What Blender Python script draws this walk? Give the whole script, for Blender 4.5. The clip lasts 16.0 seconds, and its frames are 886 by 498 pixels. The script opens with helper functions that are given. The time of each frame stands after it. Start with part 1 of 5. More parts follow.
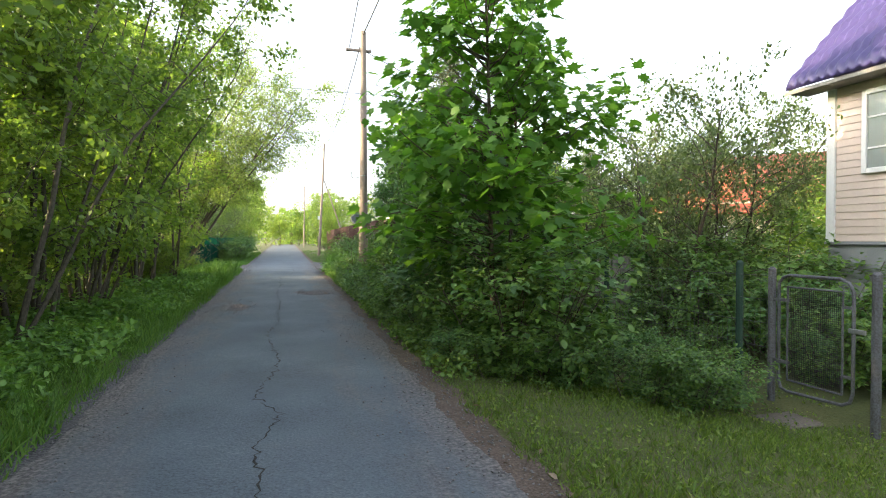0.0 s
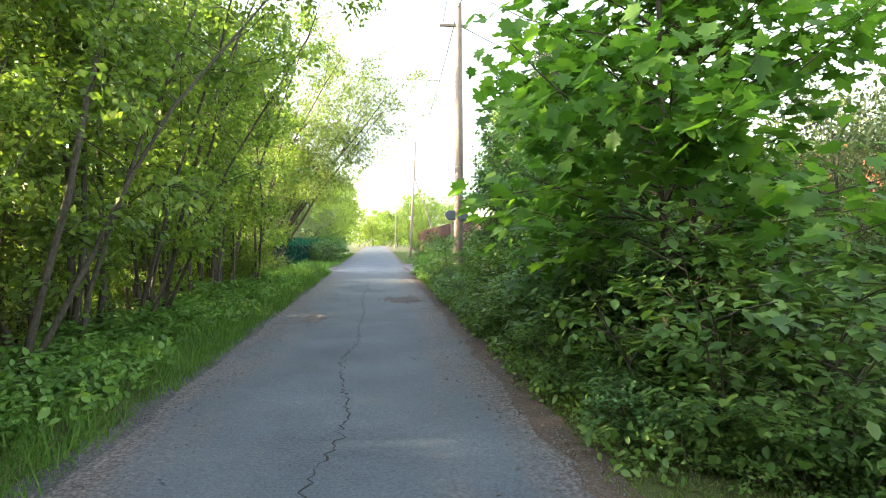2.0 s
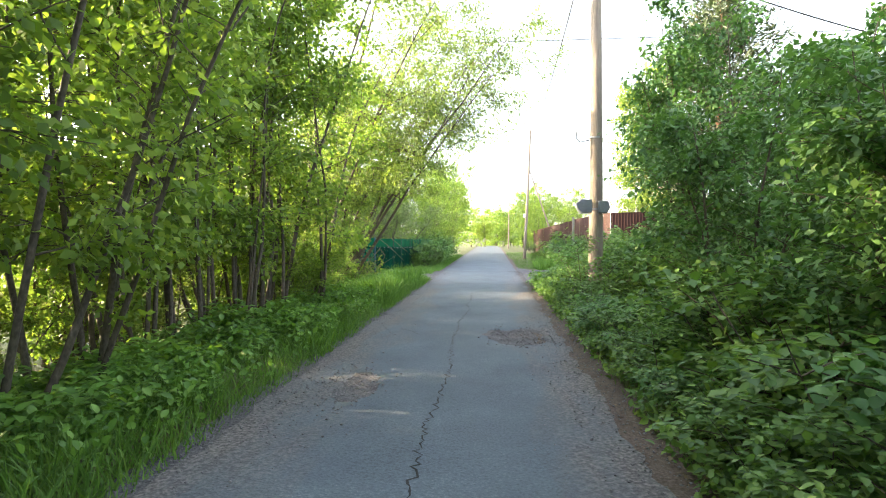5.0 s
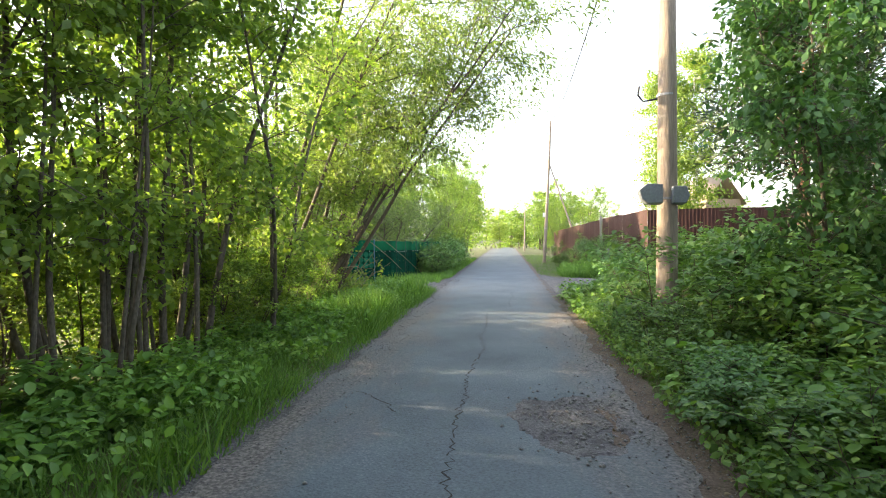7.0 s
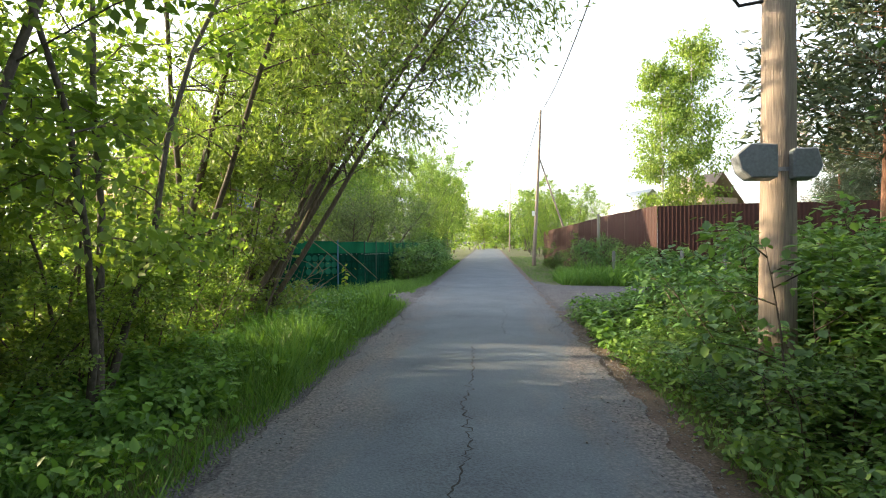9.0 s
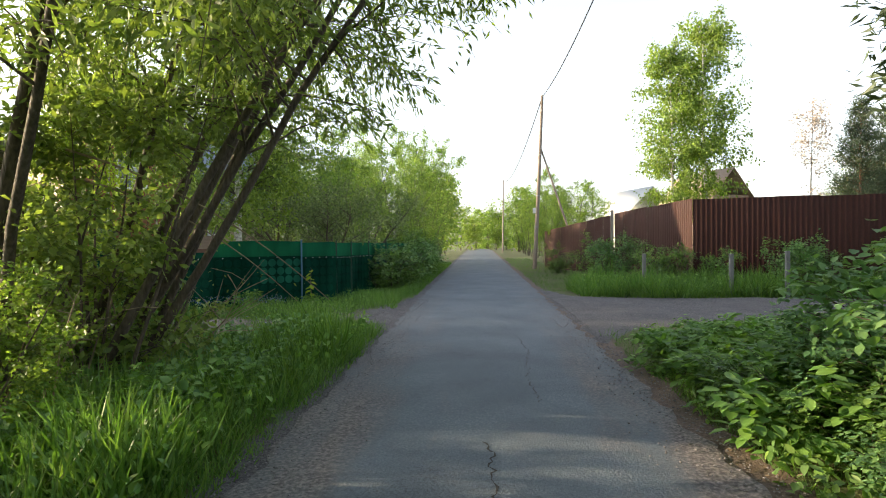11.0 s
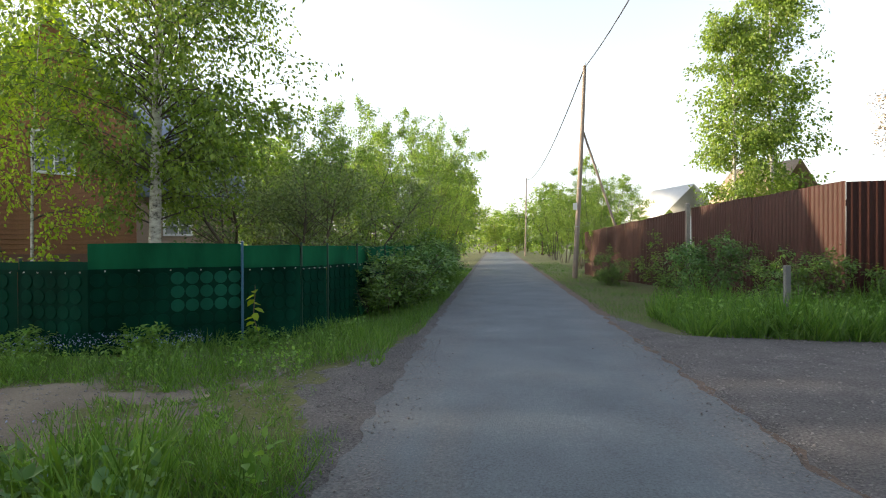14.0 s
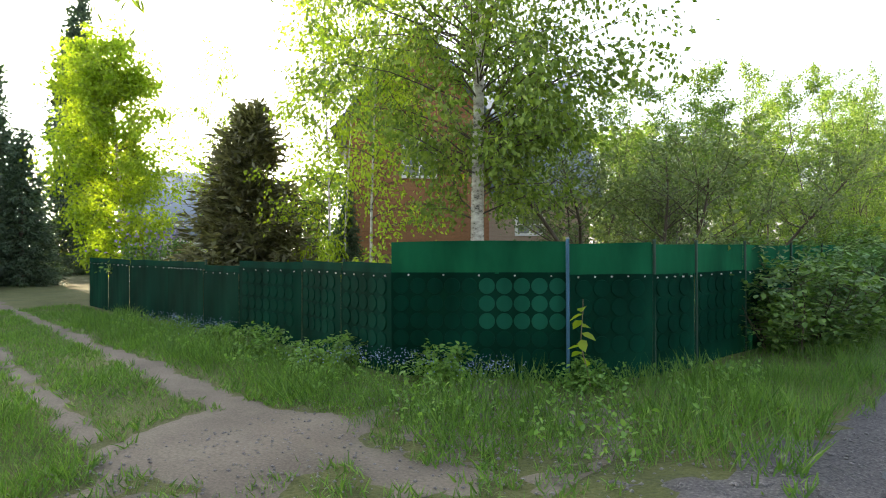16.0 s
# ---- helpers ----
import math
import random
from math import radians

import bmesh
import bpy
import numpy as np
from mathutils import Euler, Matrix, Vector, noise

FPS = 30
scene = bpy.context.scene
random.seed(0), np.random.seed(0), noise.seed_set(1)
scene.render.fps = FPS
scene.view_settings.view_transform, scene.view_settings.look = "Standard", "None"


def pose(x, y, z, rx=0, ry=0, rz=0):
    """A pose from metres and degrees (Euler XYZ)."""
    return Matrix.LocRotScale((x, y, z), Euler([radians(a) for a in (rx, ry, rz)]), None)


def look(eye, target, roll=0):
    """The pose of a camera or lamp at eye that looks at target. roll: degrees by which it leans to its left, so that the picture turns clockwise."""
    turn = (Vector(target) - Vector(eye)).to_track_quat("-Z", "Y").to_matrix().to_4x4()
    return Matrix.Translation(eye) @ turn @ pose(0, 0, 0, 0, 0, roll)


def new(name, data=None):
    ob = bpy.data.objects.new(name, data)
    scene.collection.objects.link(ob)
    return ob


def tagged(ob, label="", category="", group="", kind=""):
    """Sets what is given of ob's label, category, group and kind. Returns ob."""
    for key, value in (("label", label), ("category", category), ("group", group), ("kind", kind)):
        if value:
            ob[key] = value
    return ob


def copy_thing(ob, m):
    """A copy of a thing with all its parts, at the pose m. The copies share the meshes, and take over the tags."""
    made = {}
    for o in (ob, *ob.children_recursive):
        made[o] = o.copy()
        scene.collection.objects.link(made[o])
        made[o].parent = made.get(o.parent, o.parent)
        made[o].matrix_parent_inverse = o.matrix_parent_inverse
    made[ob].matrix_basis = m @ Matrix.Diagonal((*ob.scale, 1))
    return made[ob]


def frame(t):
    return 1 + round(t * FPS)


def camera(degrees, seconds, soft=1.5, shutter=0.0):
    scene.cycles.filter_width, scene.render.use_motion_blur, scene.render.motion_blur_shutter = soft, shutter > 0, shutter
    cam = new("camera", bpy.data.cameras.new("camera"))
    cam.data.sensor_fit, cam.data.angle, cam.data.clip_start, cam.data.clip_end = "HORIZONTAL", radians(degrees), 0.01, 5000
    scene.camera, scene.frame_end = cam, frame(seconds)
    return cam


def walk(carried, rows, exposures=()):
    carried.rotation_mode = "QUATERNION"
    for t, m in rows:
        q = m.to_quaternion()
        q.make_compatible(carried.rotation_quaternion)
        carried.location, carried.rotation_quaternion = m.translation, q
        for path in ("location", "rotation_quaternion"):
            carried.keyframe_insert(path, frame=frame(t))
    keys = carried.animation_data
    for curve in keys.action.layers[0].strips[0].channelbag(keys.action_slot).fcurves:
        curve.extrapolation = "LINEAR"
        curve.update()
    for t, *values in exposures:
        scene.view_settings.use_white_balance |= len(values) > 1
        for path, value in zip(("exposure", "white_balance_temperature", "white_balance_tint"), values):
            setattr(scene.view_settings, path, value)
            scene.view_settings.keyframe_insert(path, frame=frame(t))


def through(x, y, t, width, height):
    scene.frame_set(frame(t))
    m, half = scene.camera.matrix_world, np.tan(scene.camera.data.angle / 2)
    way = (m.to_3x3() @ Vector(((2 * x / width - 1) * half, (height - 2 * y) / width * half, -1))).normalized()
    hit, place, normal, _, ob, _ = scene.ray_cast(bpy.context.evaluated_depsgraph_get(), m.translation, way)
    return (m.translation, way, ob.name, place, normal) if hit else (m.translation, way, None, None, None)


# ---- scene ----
cam = camera(77.7, 16.0, soft=1.05)
METRES, EYE, TILT, LEAN, TURN = 28.0, 1.5, -1.0, 0.0, -16.0
ROWS = [
    (0.0, 0.0, 0.0, 0.0, -0.0, -0.0, -0.0),
    (0.5, -0.0012, 0.0193, -0.0007, 0.76, 0.09, 0.05),
    (1.0, -0.0069, 0.043, -0.0003, 1.88, 0.09, -0.01),
    (1.5, -0.0132, 0.0652, -0.0012, 5.24, 0.15, -0.01),
    (2.0, -0.0189, 0.0879, -0.0012, 9.31, 0.15, -0.03),
    (2.5, -0.0225, 0.1097, -0.0001, 10.29, 0.21, 0.0),
    (3.0, -0.0272, 0.1372, 0.0015, 11.49, 0.14, 0.02),
    (3.5, -0.0329, 0.165, 0.0014, 11.83, 0.11, -0.01),
    (4.0, -0.0421, 0.1945, 0.001, 15.39, 0.07, -0.05),
    (4.5, -0.0499, 0.2244, 0.0023, 19.65, 0.06, -0.12),
    (7.0, -0.1021, 0.3837, 0.0075, 22.55, 0.28, 0.17),
    (7.5, -0.1108, 0.417, 0.0081, 22.09, 0.29, 0.23),
    (8.0, -0.1215, 0.4474, 0.0089, 21.77, 0.31, 0.19),
    (8.5, -0.1324, 0.4791, 0.0105, 21.43, 0.32, 0.17),
    (9.0, -0.1437, 0.5078, 0.0102, 20.85, 0.36, 0.17),
    (11.5, -0.2035, 0.6721, 0.0137, 19.78, 0.39, 0.13),
    (12.0, -0.2132, 0.7057, 0.0139, 19.66, 0.42, 0.11),
    (12.5, -0.2238, 0.7405, 0.0149, 19.5, 0.43, 0.13),
    (13.0, -0.2344, 0.7745, 0.0154, 19.4, 0.48, 0.09),
    (13.5, -0.2487, 0.8076, 0.0174, 19.57, 0.46, 0.07),
    (14.0, -0.2668, 0.8349, 0.018, 21.7, 0.61, -0.1),
    (14.5, -0.2854, 0.86, 0.0169, 31.04, 0.64, -0.22),
    (15.0, -0.2971, 0.886, 0.0176, 42.25, 0.72, -0.2),
    (15.5, -0.3127, 0.9127, 0.0172, 53.18, 0.57, -0.43),
    (16.0, -0.3293, 0.9359, 0.0185, 58.95, 0.51, -0.57),
]
EXPOSURE = 2.55
walk(cam, [(t, pose(0, 0, EYE, TILT, LEAN, TURN) @ pose(METRES * x, METRES * y, METRES * z, 90 + pitch, roll, yaw)) for t, x, y, z, yaw, pitch, roll in ROWS],
     exposures=((0.0, EXPOSURE + 0.05), (2.0, EXPOSURE + 0.58), (3.5, EXPOSURE + 0.75), (4.5, EXPOSURE + 0.72), (7.0, EXPOSURE + 0.36), (9.0, EXPOSURE - 0.22), (12.5, EXPOSURE - 0.85), (14.5, EXPOSURE - 0.8), (16.0, EXPOSURE - 0.18)))


# ---- light ----
SUN_AZ, SUN_EL = radians(-86.0), radians(14.0)
sun_dir = Vector((math.sin(SUN_AZ) * math.cos(SUN_EL), math.cos(SUN_AZ) * math.cos(SUN_EL), math.sin(SUN_EL)))
world = bpy.data.worlds.new("evening_sky")
scene.world = world
world.use_nodes = True
wn = world.node_tree.nodes
sky = wn.new("ShaderNodeTexSky")
sky.sky_type, sky.sun_disc = "NISHITA", False
sky.sun_elevation, sky.sun_rotation = SUN_EL, SUN_AZ
sky.air_density, sky.dust_density, sky.ozone_density = 1.0, 2.5, 1.0
hsv = wn.new("ShaderNodeHueSaturation")
hsv.inputs["Saturation"].default_value = 0.42
world.node_tree.links.new(sky.outputs[0], hsv.inputs["Color"])
world.node_tree.links.new(hsv.outputs[0], wn["Background"].inputs["Color"])
wn["Background"].inputs["Strength"].default_value = 0.15
sun = new("sun", bpy.data.lights.new("sun", "SUN"))
sun.data.energy, sun.data.angle, sun.data.color = 3.4, radians(0.6), (1.0, 0.77, 0.47)
sun.matrix_world = look((0, 0, 30), Vector((0, 0, 30)) - sun_dir)


# ---- materials ----
def nodes_of(name):
    m = bpy.data.materials.new(name)
    m.use_nodes = True
    return m, m.node_tree.nodes, m.node_tree.links, m.node_tree.nodes["Principled BSDF"]


def ramp(n, stops):
    r = n.new("ShaderNodeValToRGB")
    while len(r.color_ramp.elements) < len(stops):
        r.color_ramp.elements.new(0.5)
    for e, (p, c) in zip(r.color_ramp.elements, stops):
        e.position, e.color = p, (*c, 1)
    return r


def surface(name, stops, scale=8.0, rough=0.85, bump=0.3, fine=60.0, metal=0.0, stretch=(1, 1, 1), blotch=0.35, bump_dist=0.02, spec=0.5):
    """A two-scale procedural surface: broad stains and fine grain in the colour, with relief."""
    m, n, l, b = nodes_of(name)
    tc, mp = n.new("ShaderNodeTexCoord"), n.new("ShaderNodeMapping")
    mp.inputs["Scale"].default_value = stretch
    l.new(tc.outputs["Object"], mp.inputs[0])
    big, small = n.new("ShaderNodeTexNoise"), n.new("ShaderNodeTexNoise")
    big.inputs["Scale"].default_value, big.inputs["Detail"].default_value = scale, 6
    small.inputs["Scale"].default_value, small.inputs["Detail"].default_value = fine, 4
    for t in (big, small):
        l.new(mp.outputs[0], t.inputs["Vector"])
    mix = n.new("ShaderNodeMix")
    mix.inputs[0].default_value = blotch
    l.new(small.outputs[0], mix.inputs[2])
    l.new(big.outputs[0], mix.inputs[3])
    r = ramp(n, stops)
    l.new(mix.outputs[0], r.inputs[0])
    l.new(r.outputs[0], b.inputs["Base Color"])
    bp = n.new("ShaderNodeBump")
    bp.inputs["Strength"].default_value, bp.inputs["Distance"].default_value = bump, bump_dist
    l.new(small.outputs[0], bp.inputs["Height"])
    l.new(bp.outputs[0], b.inputs["Normal"])
    b.inputs["Roughness"].default_value, b.inputs["Metallic"].default_value = rough, metal
    b.inputs["Specular IOR Level"].default_value = spec
    return m


def leaf_material(name, dark, mid, light, through=0.5, glow=(1.30, 1.36, 0.52), rough=0.48):
    """Leaf skin that varies from leaf to leaf, with light passing through the blade."""
    m, n, l, b = nodes_of(name)
    geo, obj = n.new("ShaderNodeNewGeometry"), n.new("ShaderNodeObjectInfo")
    add = n.new("ShaderNodeMath")
    add.operation, add.inputs[1].default_value = "MULTIPLY_ADD", 0.78
    l.new(geo.outputs["Random Per Island"], add.inputs[0])
    tone = n.new("ShaderNodeMath")
    tone.operation, tone.inputs[1].default_value = "MULTIPLY", 0.22
    l.new(obj.outputs["Random"], tone.inputs[0])
    l.new(tone.outputs[0], add.inputs[2])
    r = ramp(n, [(0.1, dark), (0.5, mid), (0.95, light)])
    l.new(add.outputs[0], r.inputs[0])
    l.new(r.outputs[0], b.inputs["Base Color"])
    b.inputs["Roughness"].default_value = rough
    b.inputs["Specular IOR Level"].default_value = 0.42
    tl = n.new("ShaderNodeBsdfTranslucent")
    tint = n.new("ShaderNodeMix")
    tint.data_type, tint.blend_type = "RGBA", "MULTIPLY"
    tint.inputs[0].default_value = 1.0
    tint.inputs[7].default_value = (*glow, 1)
    l.new(r.outputs[0], tint.inputs[6])
    l.new(tint.outputs[2], tl.inputs["Color"])
    ms = n.new("ShaderNodeMixShader")
    ms.inputs[0].default_value = through
    l.new(b.outputs[0], ms.inputs[1])
    l.new(tl.outputs[0], ms.inputs[2])
    l.new(ms.outputs[0], n["Material Output"].inputs["Surface"])
    return m


ASPHALT = surface("asphalt", [(0.30, (0.044, 0.056, 0.072)), (0.45, (0.081, 0.102, 0.129)), (0.58, (0.107, 0.134, 0.164)), (0.74, (0.194, 0.225, 0.249))], 0.9, 0.85, 0.9, 55, blotch=0.42, bump_dist=0.012)


def dust_edges(m):
    """Brown dust and broken grit that lie on the outer thirds of the lane, ragged and streaked along it."""
    n, l, b = m.node_tree.nodes, m.node_tree.links, m.node_tree.nodes["Principled BSDF"]
    crust = b.inputs["Base Color"].links[0].from_socket
    tc, sep = n.new("ShaderNodeTexCoord"), n.new("ShaderNodeSeparateXYZ")
    l.new(tc.outputs["Object"], sep.inputs[0])

    def calc(op, a, c, clamp=False):
        k = n.new("ShaderNodeMath")
        k.operation, k.use_clamp = op, clamp
        for sock, v in zip(k.inputs, (a, c)):
            if isinstance(v, (int, float)):
                sock.default_value = v
            else:
                l.new(v, sock)
        return k.outputs[0]

    mp, streak, spots = n.new("ShaderNodeMapping"), n.new("ShaderNodeTexNoise"), n.new("ShaderNodeTexNoise")
    mp.inputs["Scale"].default_value = (1.0, 0.22, 1.0)
    l.new(tc.outputs["Object"], mp.inputs[0])
    l.new(mp.outputs[0], streak.inputs["Vector"])
    l.new(tc.outputs["Object"], spots.inputs["Vector"])
    streak.inputs["Scale"].default_value, streak.inputs["Detail"].default_value = 2.6, 7
    spots.inputs["Scale"].default_value, spots.inputs["Detail"].default_value = 34.0, 5
    off = calc("ABSOLUTE", calc("ADD", sep.outputs[0], 0.12), 0)
    fac = calc("ADD", calc("MULTIPLY", calc("SUBTRACT", off, 0.85), 1.1), calc("MULTIPLY", calc("SUBTRACT", streak.outputs[0], 0.45), 2.6), True)
    old = calc("MULTIPLY", calc("SUBTRACT", 31.0, sep.outputs[1]), 0.12, True)
    fac = calc("MULTIPLY", fac, calc("ADD", calc("MULTIPLY", old, 0.62), 0.22))
    grit = ramp(n, [(0.34, (0.055, 0.044, 0.042)), (0.5, (0.125, 0.106, 0.104)), (0.66, (0.24, 0.21, 0.20))])
    l.new(spots.outputs[0], grit.inputs[0])
    mix = n.new("ShaderNodeMix")
    mix.data_type = "RGBA"
    l.new(fac, mix.inputs[0])
    l.new(crust, mix.inputs[6])
    l.new(grit.outputs[0], mix.inputs[7])
    l.new(mix.outputs[2], b.inputs["Base Color"])


dust_edges(ASPHALT)
CRACK = surface("crack_filling", [(0.3, (0.012, 0.013, 0.014)), (0.7, (0.035, 0.035, 0.034))], 6, 0.95, 0.4, 60)
GRAVEL = surface("gravel", [(0.32, (0.034, 0.034, 0.040)), (0.47, (0.083, 0.081, 0.090)), (0.6, (0.125, 0.119, 0.126)), (0.74, (0.26, 0.25, 0.255))], 2.0, 0.95, 1.0, 42, blotch=0.3, bump_dist=0.04)
SHOULDER = surface("shoulder_litter", [(0.3, (0.045, 0.035, 0.028)), (0.52, (0.11, 0.08, 0.065)), (0.75, (0.20, 0.15, 0.12))], 3.0, 0.95, 0.8, 55, bump_dist=0.02)
DIRT = surface("packed_dirt", [(0.3, (0.068, 0.058, 0.048)), (0.55, (0.142, 0.122, 0.102)), (0.8, (0.225, 0.200, 0.168))], 1.2, 0.95, 0.5, 40, blotch=0.5, bump_dist=0.02)
SOIL = surface("soil_and_moss", [(0.3, (0.035, 0.045, 0.014)), (0.5, (0.07, 0.085, 0.022)), (0.72, (0.12, 0.115, 0.045))], 1.5, 0.95, 0.8, 30, blotch=0.5, bump_dist=0.03)
BROKEN = surface("broken_asphalt", [(0.3, (0.045, 0.043, 0.052)), (0.5, (0.100, 0.095, 0.106)), (0.7, (0.21, 0.20, 0.215))], 3.0, 0.95, 1.0, 46, blotch=0.4, bump_dist=0.03)
STONE = surface("small_stone", [(0.3, (0.085, 0.082, 0.090)), (0.7, (0.26, 0.25, 0.26))], 8, 0.9, 0.3, 60)
BARK = surface("grey_brown_bark", [(0.3, (0.035, 0.028, 0.02)), (0.55, (0.10, 0.08, 0.06)), (0.8, (0.18, 0.155, 0.12))], 6, 0.9, 0.8, 40, stretch=(1, 1, 0.25))
ALDER_BARK = surface("young_alder_bark", [(0.3, (0.030, 0.026, 0.019)), (0.55, (0.078, 0.067, 0.050)), (0.8, (0.144, 0.128, 0.099))], 5, 0.85, 0.5, 40, stretch=(1, 1, 0.5))
BIRCH_BARK = surface("birch_bark", [(0.36, (0.03, 0.028, 0.025)), (0.46, (0.40, 0.37, 0.33)), (0.6, (0.62, 0.60, 0.55)), (0.8, (0.72, 0.70, 0.66))], 5, 0.75, 0.4, 26, stretch=(1, 1, 2.2), blotch=0.65)
PINE_BARK = surface("pine_bark", [(0.3, (0.08, 0.04, 0.025)), (0.6, (0.25, 0.13, 0.08)), (0.85, (0.36, 0.21, 0.13))], 5, 0.9, 0.8, 30, stretch=(1, 1, 0.4))
POLE_WOOD = surface("weathered_pole_wood", [(0.3, (0.130, 0.105, 0.088)), (0.55, (0.250, 0.205, 0.172)), (0.8, (0.370, 0.310, 0.262))], 3, 0.9, 0.6, 40, stretch=(3, 3, 0.12))
CONCRETE = surface("grey_concrete", [(0.3, (0.09, 0.094, 0.10)), (0.6, (0.15, 0.155, 0.16)), (0.85, (0.22, 0.22, 0.22))], 3, 0.9, 0.4, 60)
WIRE = surface("black_cable", [(0.3, (0.015, 0.015, 0.016)), (0.8, (0.03, 0.03, 0.03))], 5, 0.6, 0.0)
STEEL = surface("dull_galvanised_steel", [(0.3, (0.20, 0.21, 0.22)), (0.6, (0.32, 0.33, 0.35)), (0.85, (0.42, 0.43, 0.44))], 4, 0.5, 0.2, 50, metal=0.7)
RUSTY = surface("weathered_grey_steel", [(0.3, (0.070, 0.061, 0.062)), (0.55, (0.140, 0.144, 0.164)), (0.85, (0.210, 0.223, 0.257))], 7, 0.65, 0.3, 60, metal=0.5)
BLUE_PAINT = surface("pale_blue_paint", [(0.3, (0.022, 0.080, 0.150)), (0.6, (0.035, 0.125, 0.225)), (0.85, (0.110, 0.180, 0.240))], 6, 0.6, 0.2, 60)
GREEN_PAINT = surface("dark_green_paint", [(0.3, (0.008, 0.03, 0.02)), (0.8, (0.02, 0.065, 0.045))], 6, 0.6, 0.2, 60)
BROWN_SHEET = surface("brown_profiled_sheet", [(0.3, (0.020, 0.006, 0.005)), (0.55, (0.034, 0.010, 0.008)), (0.85, (0.056, 0.017, 0.013))], 1.5, 0.6, 0.1, 30, stretch=(1, 1, 0.3), spec=0.25)
PURPLE_TILE = surface("violet_metal_tile", [(0.3, (0.030, 0.024, 0.085)), (0.6, (0.048, 0.038, 0.125)), (0.85, (0.072, 0.056, 0.165))], 1.5, 0.38, 0.05, 40, spec=0.5)
SIDING = surface("cream_pink_siding", [(0.3, (0.50, 0.40, 0.34)), (0.6, (0.62, 0.51, 0.44)), (0.85, (0.70, 0.60, 0.52))], 1.2, 0.7, 0.1, 50, stretch=(1, 1, 4))
WHITE_TRIM = surface("white_trim_paint", [(0.3, (0.62, 0.62, 0.60)), (0.8, (0.80, 0.80, 0.78))], 3, 0.55, 0.05, 40)
PLINTH = surface("grey_plinth_render", [(0.3, (0.20, 0.21, 0.22)), (0.8, (0.32, 0.33, 0.34))], 2, 0.9, 0.3, 50)
LOG = surface("orange_brown_log_siding", [(0.3, (0.16, 0.065, 0.025)), (0.55, (0.28, 0.125, 0.05)), (0.85, (0.38, 0.19, 0.085))], 2, 0.65, 0.3, 30, stretch=(1, 1, 5))
PALE_LOG = surface("pale_weathered_board", [(0.3, (0.28, 0.20, 0.14)), (0.8, (0.45, 0.35, 0.27))], 2, 0.75, 0.3, 30, stretch=(1, 1, 5))
ROOF_GREY = surface("blue_grey_metal_roof", [(0.3, (0.121, 0.156, 0.218)), (0.8, (0.198, 0.246, 0.320))], 1.2, 0.4, 0.1, 30)
ROOF_RED = surface("orange_red_roof", [(0.3, (0.36, 0.08, 0.035)), (0.8, (0.55, 0.16, 0.07))], 2, 0.6, 0.2, 30)
YELLOW_WALL = surface("pale_yellow_wall", [(0.3, (0.55, 0.45, 0.25)), (0.8, (0.68, 0.58, 0.36))], 2, 0.8, 0.1, 30)
WHITE_WALL = surface("white_wall", [(0.3, (0.60, 0.60, 0.58)), (0.8, (0.76, 0.76, 0.74))], 2, 0.8, 0.1, 30)
OLD_BOARD = surface("silvered_old_board", [(0.3, (0.13, 0.12, 0.105)), (0.6, (0.25, 0.235, 0.21)), (0.85, (0.36, 0.345, 0.31))], 5, 0.9, 0.4, 30, stretch=(4, 4, 0.3))
MESH_DARK = surface("dark_mesh_fabric", [(0.3, (0.014, 0.016, 0.016)), (0.8, (0.035, 0.037, 0.037))], 4, 0.9, 0.3, 80)
GREY_SIGN = surface("grey_painted_plate", [(0.3, (0.13, 0.145, 0.17)), (0.8, (0.24, 0.265, 0.30))], 4, 0.55, 0.1, 40)
DRY_STALK = surface("dry_stalk", [(0.3, (0.17, 0.125, 0.08)), (0.8, (0.34, 0.27, 0.19))], 8, 0.9, 0.2, 40)
BLUE_PETAL = surface("blue_petal", [(0.3, (0.20, 0.27, 0.50)), (0.8, (0.34, 0.42, 0.64))], 9, 0.7, 0.0)
LILAC = surface("lilac_bloom", [(0.3, (0.26, 0.20, 0.42)), (0.8, (0.40, 0.33, 0.55))], 9, 0.8, 0.0)

LEAF_ALDER = leaf_material("alder_leaf", (0.092, 0.158, 0.039), (0.153, 0.250, 0.054), (0.256, 0.351, 0.081))
LEAF_WILLOW = leaf_material("willow_leaf", (0.105, 0.158, 0.050), (0.174, 0.248, 0.070), (0.278, 0.348, 0.112))
LEAF_BIRCH = leaf_material("birch_leaf", (0.095, 0.158, 0.036), (0.166, 0.248, 0.050), (0.261, 0.348, 0.076))
LEAF_YELLOW = leaf_material("fresh_yellow_green_leaf", (0.200, 0.290, 0.028), (0.310, 0.420, 0.042), (0.420, 0.520, 0.065), 0.6)
LEAF_MAPLE = leaf_material("maple_leaf", (0.064, 0.162, 0.034), (0.109, 0.247, 0.049), (0.181, 0.342, 0.069), 0.55)
LEAF_BUSH = leaf_material("hedge_leaf", (0.066, 0.137, 0.046), (0.114, 0.218, 0.057), (0.197, 0.314, 0.077), 0.35)
LEAF_HERB = leaf_material("herb_leaf", (0.068, 0.148, 0.040), (0.120, 0.248, 0.053), (0.196, 0.348, 0.078), 0.4)
LEAF_DARK = leaf_material("bird_cherry_leaf", (0.047, 0.115, 0.043), (0.079, 0.175, 0.054), (0.136, 0.247, 0.078), 0.35)
NEEDLE = leaf_material("spruce_needle", (0.031, 0.061, 0.042), (0.059, 0.103, 0.062), (0.109, 0.166, 0.096), 0.15)
